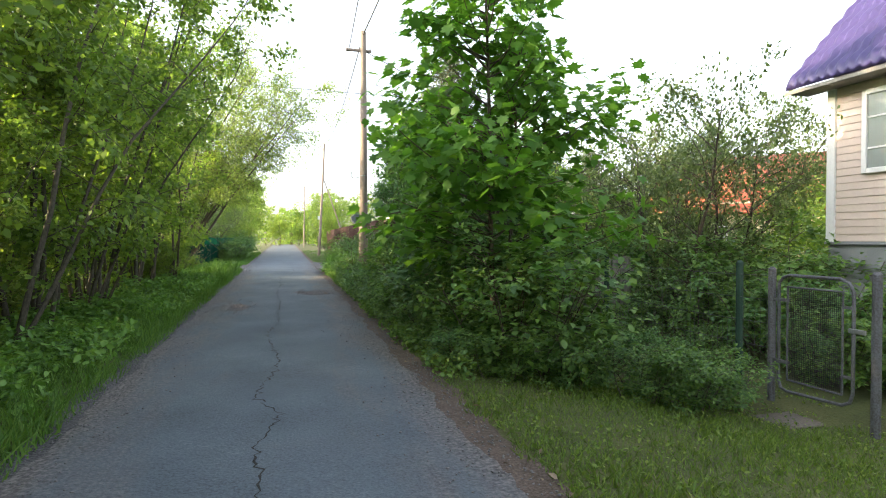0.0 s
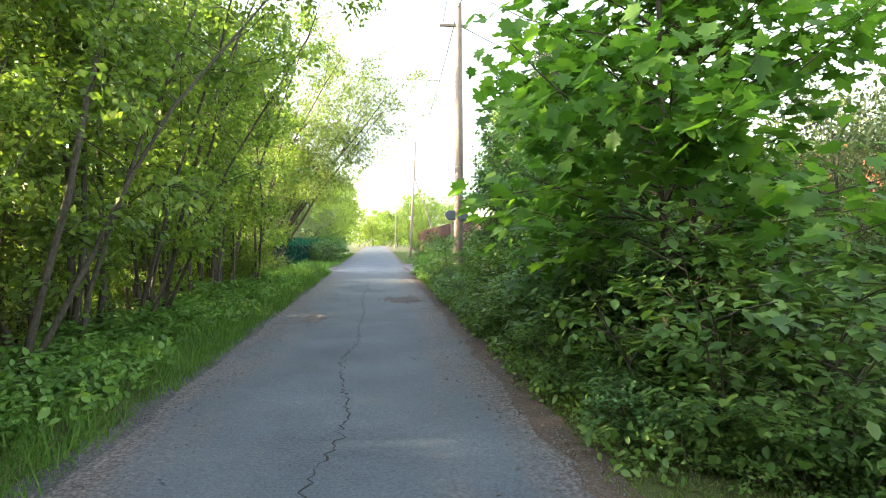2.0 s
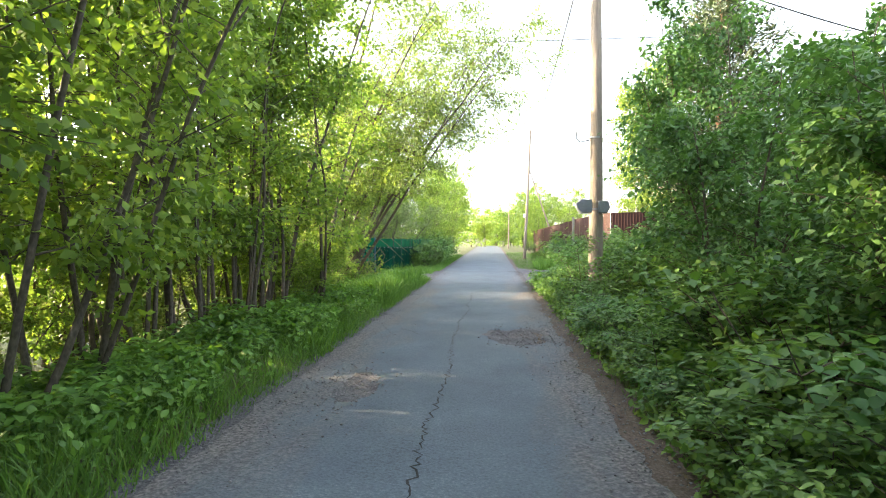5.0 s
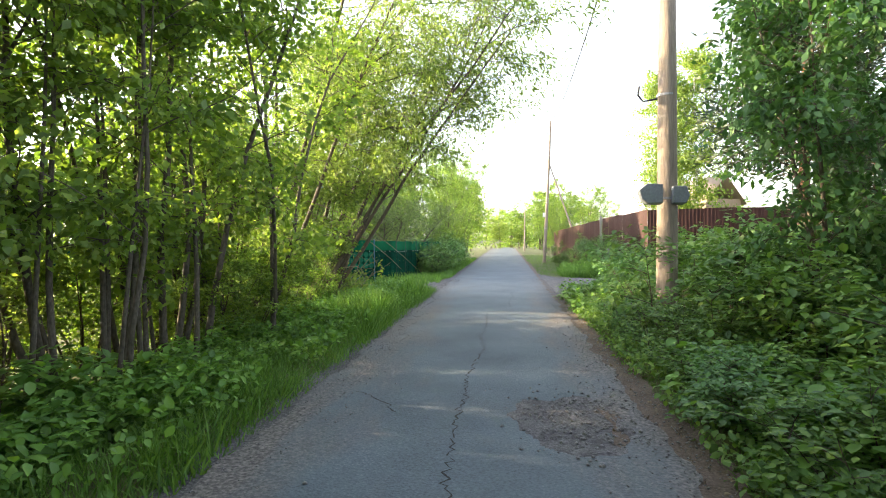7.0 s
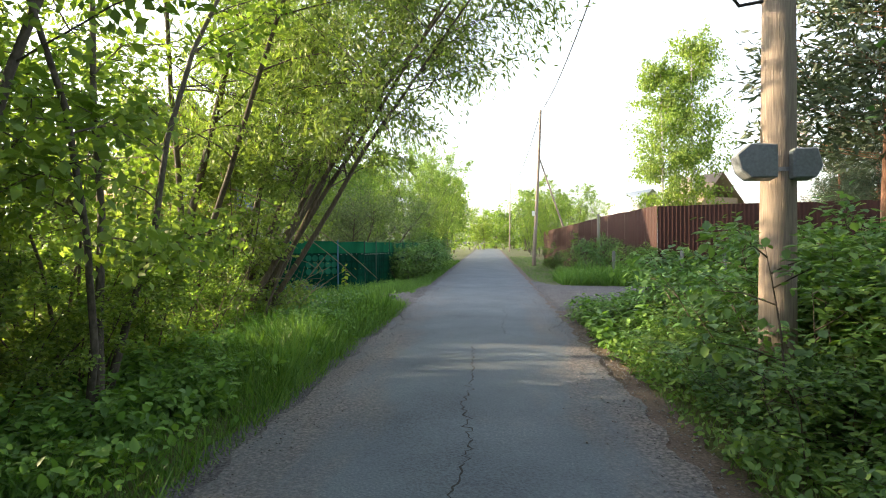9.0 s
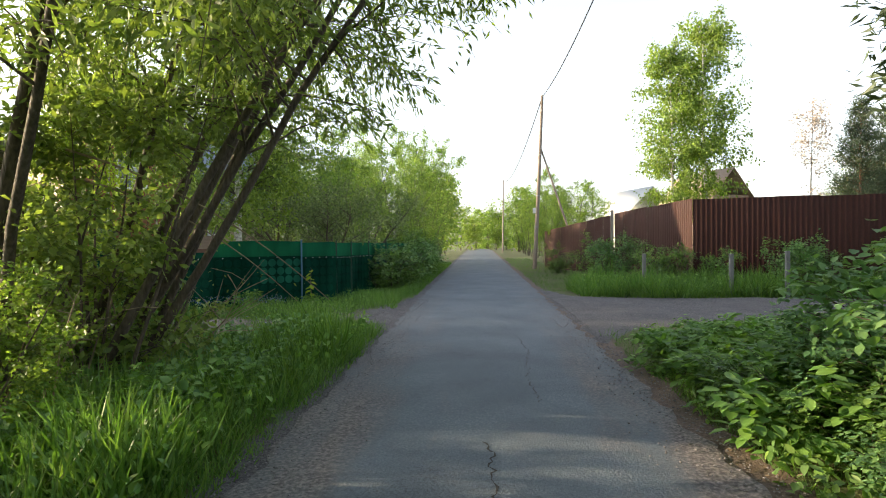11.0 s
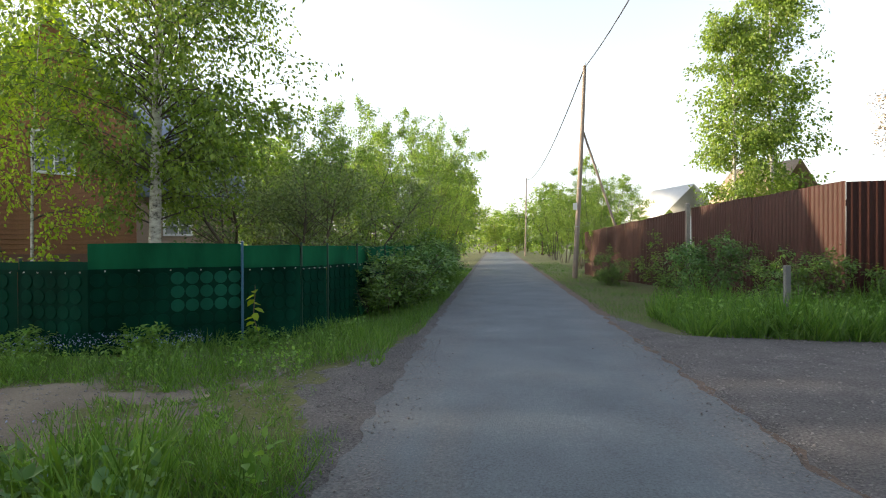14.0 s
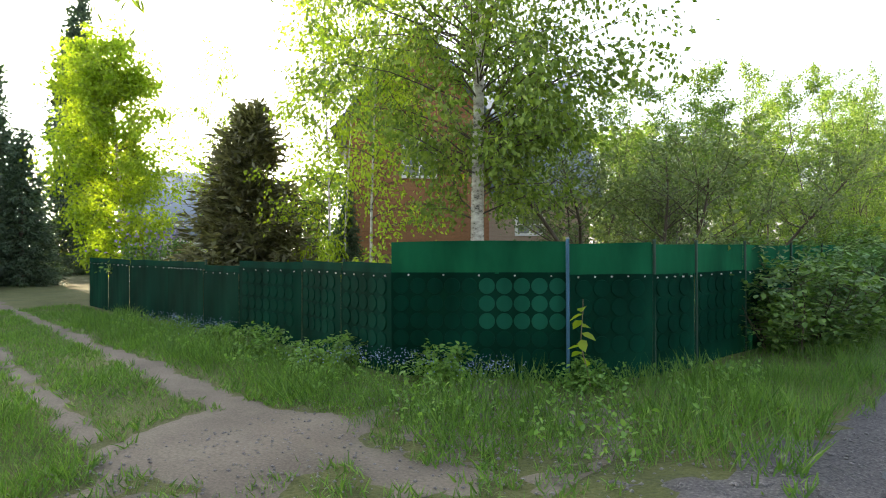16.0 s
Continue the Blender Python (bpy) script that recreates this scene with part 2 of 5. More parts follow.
THUJA = leaf_material("brownish_thuja_spray", (0.085, 0.082, 0.048), (0.150, 0.148, 0.080), (0.240, 0.235, 0.125), 0.3)
PINE_NEEDLE = leaf_material("pine_needle", (0.033, 0.054, 0.031), (0.058, 0.087, 0.045), (0.096, 0.128, 0.070), 0.15)
LEAF_APPLE = leaf_material("apple_leaf", (0.083, 0.124, 0.057), (0.136, 0.190, 0.084), (0.227, 0.281, 0.127), 0.4)
BLADE = leaf_material("grass_blade", (0.048, 0.112, 0.024), (0.090, 0.197, 0.038), (0.159, 0.275, 0.058), 0.4)
LAWN = leaf_material("mown_lawn_blade", (0.075, 0.124, 0.024), (0.124, 0.206, 0.035), (0.211, 0.279, 0.062), 0.35)
FERN = leaf_material("raspberry_leaf", (0.062, 0.143, 0.057), (0.104, 0.218, 0.077), (0.177, 0.305, 0.107), 0.35)


def plastic(name, col, through):
    """Thin green plastic sheet that lets some light pass."""
    m, n, l, b = nodes_of(name)
    tc, tex = n.new("ShaderNodeTexCoord"), n.new("ShaderNodeTexNoise")
    tex.inputs["Scale"].default_value, tex.inputs["Detail"].default_value = 1.6, 5
    mp = n.new("ShaderNodeMapping")
    mp.inputs["Scale"].default_value = (1, 1, 0.35)
    l.new(tc.outputs["Object"], mp.inputs[0])
    l.new(mp.outputs[0], tex.inputs["Vector"])
    r = ramp(n, [(0.3, tuple(c * 0.55 for c in col)), (0.5, col), (0.75, tuple(c * 1.5 for c in col))])
    l.new(tex.outputs[0], r.inputs[0])
    l.new(r.outputs[0], b.inputs["Base Color"])
    b.inputs["Roughness"].default_value = 0.6
    b.inputs["Specular IOR Level"].default_value = 0.04
    tl, ms = n.new("ShaderNodeBsdfTranslucent"), n.new("ShaderNodeMixShader")
    l.new(r.outputs[0], tl.inputs["Color"])
    ms.inputs[0].default_value = through
    l.new(b.outputs[0], ms.inputs[1])
    l.new(tl.outputs[0], ms.inputs[2])
    l.new(ms.outputs[0], n["Material Output"].inputs["Surface"])
    return m


GREEN_DARK = plastic("dark_green_plastic", (0.004, 0.038, 0.025), 0.5)
GREEN_BAND = plastic("mid_green_plastic", (0.010, 0.105, 0.052), 0.5)
GREEN_DIM = plastic("dim_green_plastic", (0.005, 0.052, 0.034), 0.5)
# disc plastic with sunlight from behind put into its paler colour
GREEN_DISC_LIT = plastic("sunlit_green_plastic", (0.018, 0.13, 0.085), 0.5)


def window_glass():
    m, n, l, b = nodes_of("window_glass")
    b.inputs["Base Color"].default_value = (0.55, 0.60, 0.58, 1)
    b.inputs["Roughness"].default_value = 0.06
    b.inputs["Transmission Weight"].default_value = 0.6
    return m


GLASS = window_glass()
CURTAIN = surface("net_curtain", [(0.3, (0.45, 0.48, 0.46)), (0.8, (0.65, 0.68, 0.65))], 3, 0.9, 0.2, 30, stretch=(6, 6, 0.3))


# ---- mesh tools ----
def raw_mesh(name, v, f):
    """A mesh from an array of places and an array of faces, all with the same number of corners."""
    v, f = np.asarray(v, np.float32), np.asarray(f, np.int32)
    me = bpy.data.meshes.new(name)
    me.vertices.add(len(v))
    me.vertices.foreach_set("co", v.ravel())
    k = f.shape[1]
    me.loops.add(f.size)
    me.loops.foreach_set("vertex_index", f.ravel())
    me.polygons.add(len(f))
    me.polygons.foreach_set("loop_start", np.arange(len(f), dtype=np.int32) * k)
    me.update(calc_edges=True)
    me.validate()
    return me


def smooth(me):
    me.polygons.foreach_set("use_smooth", np.ones(len(me.polygons), bool))
    return me


def part(name, data, material, parent, label=""):
    """Links a bmesh or mesh as one object under a thing or a part."""
    if isinstance(data, bmesh.types.BMesh):
        bm, data = data, bpy.data.meshes.new(name)
        bm.to_mesh(data)
        bm.free()
    if material and not data.materials:
        data.materials.append(material)
    ob = new(name, data)
    ob.parent = parent
    return tagged(ob, label)


def thing(name, at, label, category, group="", kind="", turn=0.0):
    ob = new(name)
    ob.matrix_world = pose(*at, 0, 0, turn)
    return tagged(ob, label, category, group, kind)


def box(bm, x0, y0, z0, x1, y1, z1, bevel=0.0):
    r = bmesh.ops.create_cube(bm, size=1.0, matrix=Matrix.LocRotScale(((x0 + x1) / 2, (y0 + y1) / 2, (z0 + z1) / 2), None, (x1 - x0, y1 - y0, z1 - z0)))
    if bevel:
        es = {e for v in r["verts"] for e in v.link_edges}
        bmesh.ops.bevel(bm, geom=list(es), offset=bevel, segments=1, affect="EDGES")
    return bm


def slab(*dims, bevel=0.0):
    return box(bmesh.new(), *dims, bevel=bevel)


def tube(points, radii, sides=6):
    """Tapered tube through points: places and quads."""
    p = np.asarray(points, float)
    r = np.broadcast_to(np.asarray(radii, float), (len(p),))
    t = np.gradient(p, axis=0)
    t /= np.linalg.norm(t, axis=1)[:, None] + 1e-9
    ref = np.where(np.abs(t[:, 2:3]) > 0.9, [[1.0, 0, 0]], [[0, 0, 1.0]])
    a = np.cross(t, ref)
    a /= np.linalg.norm(a, axis=1)[:, None] + 1e-9
    for i in range(1, len(a)):
        a[i] = a[i - 1] - t[i] * np.dot(a[i - 1], t[i])
        a[i] /= np.linalg.norm(a[i]) + 1e-9
    b = np.cross(t, a)
    ang = np.arange(sides) * 2 * np.pi / sides
    v = p[:, None] + r[:, None, None] * (np.cos(ang)[None, :, None] * a[:, None] + np.sin(ang)[None, :, None] * b[:, None])
    n = len(p)
    i, j = np.meshgrid(np.arange(n - 1), np.arange(sides), indexing="ij")
    f = np.stack([i * sides + j, i * sides + (j + 1) % sides, (i + 1) * sides + (j + 1) % sides, (i + 1) * sides + j], -1).reshape(-1, 4)
    return v.reshape(-1, 3), f


def joined(pieces):
    vs, fs, k = [], [], 0
    for v, f in pieces:
        vs.append(v)
        fs.append(f + k)
        k += len(v)
    return np.concatenate(vs), np.concatenate(fs)


def rod(p0, p1, r0, r1=None, sides=10):
    r1 = r0 if r1 is None else r1
    v, f = tube([p0, p1], [r0, r1], sides)
    bm = bmesh.new()
    bv = [bm.verts.new(c) for c in v]
    for q in f:
        bm.faces.new([bv[i] for i in q])
    bm.faces.new(bv[:sides][::-1])
    bm.faces.new(bv[-sides:])
    bmesh.ops.recalc_face_normals(bm, faces=bm.faces)
    return bm


# leaf outlines: y runs along the blade, x across, z is the fold
DIAMOND = (np.array([[0, 0, 0], [-0.30, 0.48, 0.07], [0, 1, -0.05], [0.30, 0.48, 0.07]]), np.array([[0, 1, 2, 3]]))
NARROW = (np.array([[0, 0, 0], [-0.13, 0.45, 0.03], [0, 1, -0.08], [0.13, 0.45, 0.03]]), np.array([[0, 1, 2, 3]]))
OVAL = (np.array([[0, 0, 0], [-0.30, 0.30, 0.08], [-0.27, 0.65, 0.06], [0, 1, -0.10], [0.27, 0.65, 0.06], [0.30, 0.30, 0.08]]), np.array([[0, 1, 2, 3], [0, 3, 4, 5]]))
BLADE_SHAPE = (np.array([[-0.016, 0, 0], [0.016, 0, 0], [0.012, 0.55, 0.05], [-0.012, 0.55, 0.05], [0.0, 1.0, 0.25], [0.001, 1.0, 0.25]]), np.array([[0, 1, 2, 3], [3, 2, 5, 4]]))
LAWN_SHAPE = (BLADE_SHAPE[0] * [4.0, 1, 1], BLADE_SHAPE[1])
BLADE_SHAPE = (BLADE_SHAPE[0] * [1.15, 1, 1], BLADE_SHAPE[1])
LOBES = np.array([[0.06, -0.02], [0.34, -0.14], [0.30, 0.06], [0.58, 0.12], [0.38, 0.28], [0.60, 0.50], [0.40, 0.50], [0.42, 0.66], [0.18, 0.60], [0.16, 0.80], [0.0, 1.0]])
LOBE_RING = np.concatenate([LOBES, LOBES[-2::-1] * [-1, 1]])
MAPLE_SHAPE = (np.array([[0, 0.25, 0.0]] + [[x, y, 0.10 * abs(x) - 0.14 * max(0, y - 0.5)] for x, y in LOBE_RING]),
               np.array([[0, i, i % len(LOBE_RING) + 1] for i in range(1, len(LOBE_RING) + 1)]))


def scatter(rng, shape, at, axis, size, flat=0.0):
    """One blade at each place, pointing along axis, turned by chance about it; flat pulls the upper side upwards."""
    tv, tf = shape
    n = len(at)
    y = axis / (np.linalg.norm(axis, axis=1)[:, None] + 1e-9)
    up = rng.normal(size=(n, 3)) * (1 - flat) + np.array([0, 0, 1.0]) * flat * 1.5
    x = np.cross(y, up)
    x /= np.linalg.norm(x, axis=1)[:, None] + 1e-9
    z = np.cross(x, y)
    s = np.broadcast_to(np.asarray(size, float), (n,))[:, None, None]
    v = at[:, None] + s * (tv[None, :, 0:1] * x[:, None] + tv[None, :, 1:2] * y[:, None] + tv[None, :, 2:3] * z[:, None])
    f = tf[None] + (np.arange(n) * len(tv))[:, None, None]
    return v.reshape(-1, 3), f.reshape(-1, tf.shape[1])


def line(rng, start, way, length, bend, droop, n=6):
    """A wandering branch line."""
    pts, d = [np.array(start, float)], np.array(way, float)
    for _ in range(n - 1):
        d = d + rng.normal(size=3) * bend + np.array([0, 0, -droop])
        d /= np.linalg.norm(d)
        pts.append(pts[-1] + d * length / (n - 1))
    return np.array(pts)


def along(pts, f):
    f = np.clip(f, 0, 0.9999) * (len(pts) - 1)
    i = int(f)
    return pts[i] + (pts[i + 1] - pts[i]) * (f - i), pts[i + 1] - pts[i]


def plant(name, rng, height, stems=1, spread=1.5, base=0.25, limbs=26, twigs=8, leaves=24, size=0.07, shape=DIAMOND, leaf=None, bark=None,
          trunk=0.08, foot=0.1, lean=0.08, rise=0.6, droop=0.05, jitter=0.09, profile=None, curve=0.05, hang=0.35, tilt=(0, 0), label="", category="tree", group="", crown_name="crown", keep_leaf=None, limb_bark=None, flat=0.35):
    """A tree or shrub: stems with limbs and twigs in one part, and the leaves on the twigs in another."""
    ob = thing(name, (0, 0, 0), label, category, group)
    wood, limbwood, at, axis = [], [], [], []
    profile = profile or (lambda f: 0.45 + 0.9 * math.sin(math.pi * min(1, f) ** 0.8) ** 0.8 * 0.6)
    for s in range(stems):
        a = rng.uniform(0, 2 * math.pi)
        r = foot * math.sqrt(rng.uniform(0, 1)) if stems > 1 else 0
        out = np.array([math.cos(a), math.sin(a), 0])
        h = height * rng.uniform(0.72, 1.0) if s else height
        way = np.array([0, 0, 1.0]) + out * (lean * rng.uniform(0.4, 1.4) if stems > 1 else lean * 0.3) + np.array([*tilt, 0])
        st = line(rng, out * r + np.array([0, 0, -0.08]), way / np.linalg.norm(way), h, curve, 0.0, 9)
        rad = trunk * rng.uniform(0.75, 1.1) * np.linspace(1.0, 0.12, 9) ** 0.9
        rad[0] *= 1.25
        wood.append(tube(st, rad, 7 if trunk >= 0.03 else 3))
        for k in range(max(3, int(limbs / stems))):
            f = base + (0.99 - base) * rng.uniform(0, 1) ** 0.9
            p, d = along(st, f)
            az = rng.uniform(0, 2 * math.pi)
            rel = (f - base) / (1 - base)
            up = rise + 0.5 * rel
            w = np.array([math.cos(az), math.sin(az), up])
            ln = spread * profile(rel) * rng.uniform(0.7, 1.15)
            lb = line(rng, p, w / np.linalg.norm(w), ln, 0.13, droop, 6)
            if keep_leaf is not None and not keep_leaf(lb[3:]).all():
                continue
            limbwood.append(tube(lb[::2] if trunk < 0.03 else lb, np.linspace(min(0.02, max(0.006, trunk * 0.28 * (1 - 0.6 * rel))), 0.004, 3 if trunk < 0.03 else 6), 3))
            for t in range(twigs):
                g = rng.uniform(0.2, 1.0)
                q, e = along(lb, g)
                e = e / np.linalg.norm(e)
                w2 = e + rng.normal(size=3) * 0.6
                w2[2] -= hang * 0.5
                tl = max(0.16, 0.34 * ln) * rng.uniform(0.5, 1.1)
                tw = line(rng, q, w2 / np.linalg.norm(w2), tl, 0.15, hang * 0.3, 4)
                if t % 3 == 0 and trunk >= 0.03:
                    limbwood.append(tube(tw[::3], (0.006, 0.002), 3))
                u = rng.uniform(0, 3, leaves)
                i = np.minimum(u.astype(int), 2)
                c = tw[i] + (tw[i + 1] - tw[i]) * (u - i)[:, None] + rng.normal(size=(leaves, 3)) * jitter
                at.append(c)
                ax = rng.normal(size=(leaves, 3)) * 0.7 + (tw[3] - tw[0]) / tl * 0.8
                ax[:, 2] = ax[:, 2] * (1.35 - flat) - hang
                axis.append(ax)
    if trunk >= 0.03:
        for w in wood:
            part("trunk" if stems == 1 else "stem", smooth(raw_mesh("stem", *w)), bark, ob)
    else:
        limbwood = wood + limbwood
    tagged(part("twig_work", raw_mesh("twig_work", *joined(limbwood)), limb_bark or bark, ob), kind="stuff")
    at, axis = np.concatenate(at), np.concatenate(axis)
    keep = (at[:, 2] > 0.03) & (True if keep_leaf is None else keep_leaf(at))
    at, axis = at[keep], axis[keep]
    v, f = scatter(rng, shape, at, axis, size * rng.uniform(0.65, 1.25, len(at)), flat)
    part(crown_name, raw_mesh(crown_name, v, f), leaf, ob)
    return ob


# ---- ground ----
def road_edges(y):
    y = np.clip(y, -20, 140)
    return -1.70 - 0.011 * y, 1.42 + 0.007 * y


def step(v):
    v = np.clip(v, 0, 1)
    return v * v * (3 - 2 * v)


def wave(x, y, s=1.0):
    return 0.5 * np.sin(1.3 * x * s + 0.7 * y * s + 0.4) + 0.3 * np.sin(-0.9 * x * s + 1.9 * y * s + 2.1) + 0.2 * np.sin(2.9 * x * s + 2.3 * y * s + 4.0)


def gz(x, y):
    """Height of the ground: the lane lies on a low bank, with lower land on both sides."""
    x, y = np.asarray(x, float), np.asarray(y, float)
    xl, xr = road_edges(y)
    out_l, out_r = xl - x, x - xr
    left = -0.34 * step(out_l / 3.6) * (1 - step((y - 25) / 4)) - 0.20 * step(out_l / 3.0) * step((y - 25) / 4)
    right = -0.50 * step(out_r / 4.2) * (1 - step((y - 17) / 7))
    z = np.where(x < 0, left, right) - 0.05 * step((np.minimum(-out_l, -out_r) + 0.25) / 0.4)
    off = step(np.maximum(out_l, out_r) / 2.0)
    return z + 0.035 * wave(x, y) * off


def grid(xs, ys, zfun):
    xx, yy = np.meshgrid(xs, ys, indexing="xy")
    v = np.stack([xx, yy, zfun(xx, yy)], -1).reshape(-1, 3)
    nx, ny = len(xs), len(ys)
    i, j = np.meshgrid(np.arange(nx - 1), np.arange(ny - 1), indexing="xy")
    a = j * nx + i
    return v, np.stack([a, a + 1, a + nx + 1, a + nx], -1).reshape(-1, 4)


far = np.array([60, 80, 110, 150, 220, 320, 480, 700.0])
gx = np.concatenate([-far[::-1], np.arange(-45, -12, 1.0), np.arange(-12, 12, 0.3), np.arange(12, 50, 1.0), far])
gy = np.concatenate([-far[::-1], np.arange(-40, -8, 2.0), np.arange(-8, 45, 0.3), np.arange(45, 120, 1.5), far[3:] - 10])
ground = part("ground", smooth(raw_mesh("ground", *grid(gx, gy, gz))), SOIL, None)
tagged(ground, "dark soil and moss ground under the verges and trees", "ground", kind="structure")

# the two potholes: place, half size, depth
POTHOLES = [(0.76, 15.9, 0.48, 0.80, 0.032), (-1.0, 12.8, 0.22, 0.55, 0.02)]


def road_z(x, y):
    z = 0.012 - 0.008 * x * x * 0.3 + 0.006 * wave(x, y, 2.3)
    for px, py, rx, ry, d in POTHOLES:
        q = ((x - px) / rx) ** 2 + ((y - py) / ry) ** 2 + 0.35 * wave(x, y, 5)
        z = z - d * step(1.25 - q)
    return z


def ribbon(x_left, x_right, ys, n, zfun, ragged=0.06):
    """A strip along the lane between two edge lines, with an uneven edge."""
    u = np.linspace(0, 1, n)[None]
    y = ys[:, None] * np.ones_like(u)
    l0 = x_left(ys) + ragged * (wave(ys * 0, ys, 4.1) + 0.6 * wave(ys * 0 + 3, ys, 11.0))
    r0 = x_right(ys) + ragged * (wave(ys * 0 + 9, ys, 3.7) + 0.6 * wave(ys * 0 + 5, ys, 12.0))
    x = l0[:, None] + (r0 - l0)[:, None] * u
    v = np.stack([x, y, zfun(x, y)], -1).reshape(-1, 3)
    i, j = np.meshgrid(np.arange(n - 1), np.arange(len(ys) - 1), indexing="xy")
    a = j * n + i
    return v, np.stack([a, a + 1, a + n + 1, a + n], -1).reshape(-1, 4)


road_ys = np.concatenate([np.arange(-12, 40, 0.08), np.arange(40, 170, 1.0)])
road = part("road", smooth(raw_mesh("road", *ribbon(lambda y: road_edges(y)[0] + 0.10, lambda y: road_edges(y)[1] - 0.12, road_ys, 44, road_z))), ASPHALT, None)
tagged(road, "narrow patched grey asphalt lane with a long crack", "road", kind="structure")
sh = part("road_shoulder", smooth(raw_mesh("road_shoulder", *ribbon(lambda y: road_edges(y)[1] - 0.50, lambda y: road_edges(y)[1] + 0.16, road_ys, 12, lambda x, y: np.maximum(gz(x, y), -0.02) + 0.012 + 0.006 * wave(x, y, 9)))), SHOULDER, None)
tagged(sh, "reddish brown gravel and leaf litter along the asphalt", "shoulder", kind="structure")
sh2 = part("road_shoulder", smooth(raw_mesh("road_shoulder", *ribbon(lambda y: road_edges(y)[0] - 0.14, lambda y: road_edges(y)[0] + 0.34, road_ys, 10, lambda x, y: np.maximum(gz(x, y), -0.02) + 0.013 + 0.006 * wave(x, y, 9)))), GRAVEL, None)
tagged(sh2, "thin strip of gravel beside the grass verge", "shoulder", kind="structure")


def patch(name, outline, mat, lift, label, category, cell=0.14, zf=gz, edge=0.10):
    """A patch of ground with a ragged rounded outline given by a field that is positive inside."""
    x0, x1, y0, y1, field = outline
    xs, ys = np.arange(x0, x1, cell), np.arange(y0, y1, cell)
    v, f = grid(xs, ys, lambda x, y: x * 0)
    inside = field(v[:, 0], v[:, 1]) + edge * (wave(v[:, 0], v[:, 1], 3.3) + 0.7 * wave(v[:, 0], v[:, 1], 9.0))
    v[:, 2] = zf(v[:, 0], v[:, 1]) + np.clip(inside * 0.12, -0.03, lift) + 0.004 * wave(v[:, 0], v[:, 1], 6) * (inside > 0)
    f = f[(inside[f] > -0.25).any(1)]
    used, f = np.unique(f, return_inverse=True)
    ob = part(name, smooth(raw_mesh(name, v[used], f.reshape(-1, 4))), mat, None)
    return tagged(ob, label, category, kind="structure")


def side_field(x, y):
    near = 28.6 + 0.42 * np.clip(x - 2.2, 0, 6) - 1.6 * step((2.6 - x) / 1.2)
    far_y = 34.55 - 0.10 * np.clip(x - 2, 0, 8) + 3.2 * step((2.5 - x) / 0.9)
    return np.minimum(np.minimum(y - near, far_y - y), x - 1.0)


patch("side_road", (0.8, 34, 25, 41, side_field), GRAVEL, 0.03, "unpaved grey gravel side road joining the lane", "road")


def drive_field(x, y):
    mid1, mid2 = 30.75 + 0.02 * np.clip(-6 - x, 0, 30), 29.2 + 0.03 * np.clip(-6 - x, 0, 30)
    t1 = 0.26 - 0.09 * step((-8 - x) / 6) - np.abs(y - mid1 + 0.1)
    t2 = 0.13 - np.abs(y - mid2)
    pool = 0.80 - np.hypot((x + 6.5) / 1.45, (y - 30.2) / 1.25)
    return np.maximum(np.maximum(t1 * (x < -4.4), t2 * (x < -6.4)), pool)


patch("driveway", (-34, -3.5, 26.5, 33.5, drive_field), DIRT, 0.022, "bare dirt wheel ruts of a grassy driveway", "driveway")
patch("gravel_apron", (-6.5, -1.7, 26.5, 37, lambda x, y: np.minimum(x + 3.2 - 0.3 * np.abs(y - 31.5), 3.0 - np.abs(y - 31.5)) - 0.1), GRAVEL, 0.016,
      "loose gravel where the driveway meets the lane", "gravel", edge=0.3)
for px, py, rx, ry, d in POTHOLES:
    patch("pothole_gravel", (px - 1, px + 1, py - 1.4, py + 1.4, lambda x, y, px=px, py=py, rx=rx, ry=ry: 1.0 - ((x - px) / rx) ** 2 - ((y - py) / ry) ** 2), BROKEN, 0.004,
          "broken asphalt and loose stones in a pothole", "pothole", 0.05, road_z, 0.4)


def crack(points, width):
    """A jagged dark crack in the asphalt, a little below the grey crust."""
    rng = np.random.default_rng(5)
    pts = []
    for (x0, y0), (x1, y1) in zip(points, points[1:]):
        k = max(2, int(math.hypot(x1 - x0, y1 - y0) / 0.05))
        for i in range(k):
            f = i / k
            pts.append((x0 + (x1 - x0) * f + rng.normal() * 0.024, y0 + (y1 - y0) * f + rng.normal() * 0.01))
    p = np.array(pts)
    d = np.gradient(p, axis=0)
    d /= np.linalg.norm(d, axis=1)[:, None] + 1e-9
    n = np.stack([-d[:, 1], d[:, 0]], -1) * (width * rng.uniform(0.25, 1.2, len(p)))[:, None]
    a, b = p + n, p - n
    v = np.concatenate([a, b])
    z = road_z(v[:, 0], v[:, 1]) + 0.003
    i = np.arange(len(p) - 1)
    return raw_mesh("crack", np.column_stack([v, z]), np.stack([i, i + 1, i + 1 + len(p), i + len(p)], -1))


part("crack", crack([(0.0, 1.0), (-0.14, 3.4), (-0.22, 4.08), (-0.05, 4.87), (-0.28, 5.46), (-0.07, 7.0), (-0.2, 8.2), (-0.27, 9.27), (-0.12, 10.1), (-0.16, 11.5), (-0.11, 13.7), (-0.2, 15.0)], 0.009), CRACK, road, "dark jagged crack")
part("crack", crack([(-0.2, 15.0), (-0.22, 17.3), (-0.2, 18.0), (-0.1, 19.1), (-0.22, 20.0), (-0.15, 21.0), (-0.2, 23.0)], 0.009), CRACK, road, "dark jagged crack")
part("crack", crack([(-1.3, 16.6), (-0.9, 16.2), (-0.75, 15.9)], 0.009), CRACK, road, "dark jagged crack")
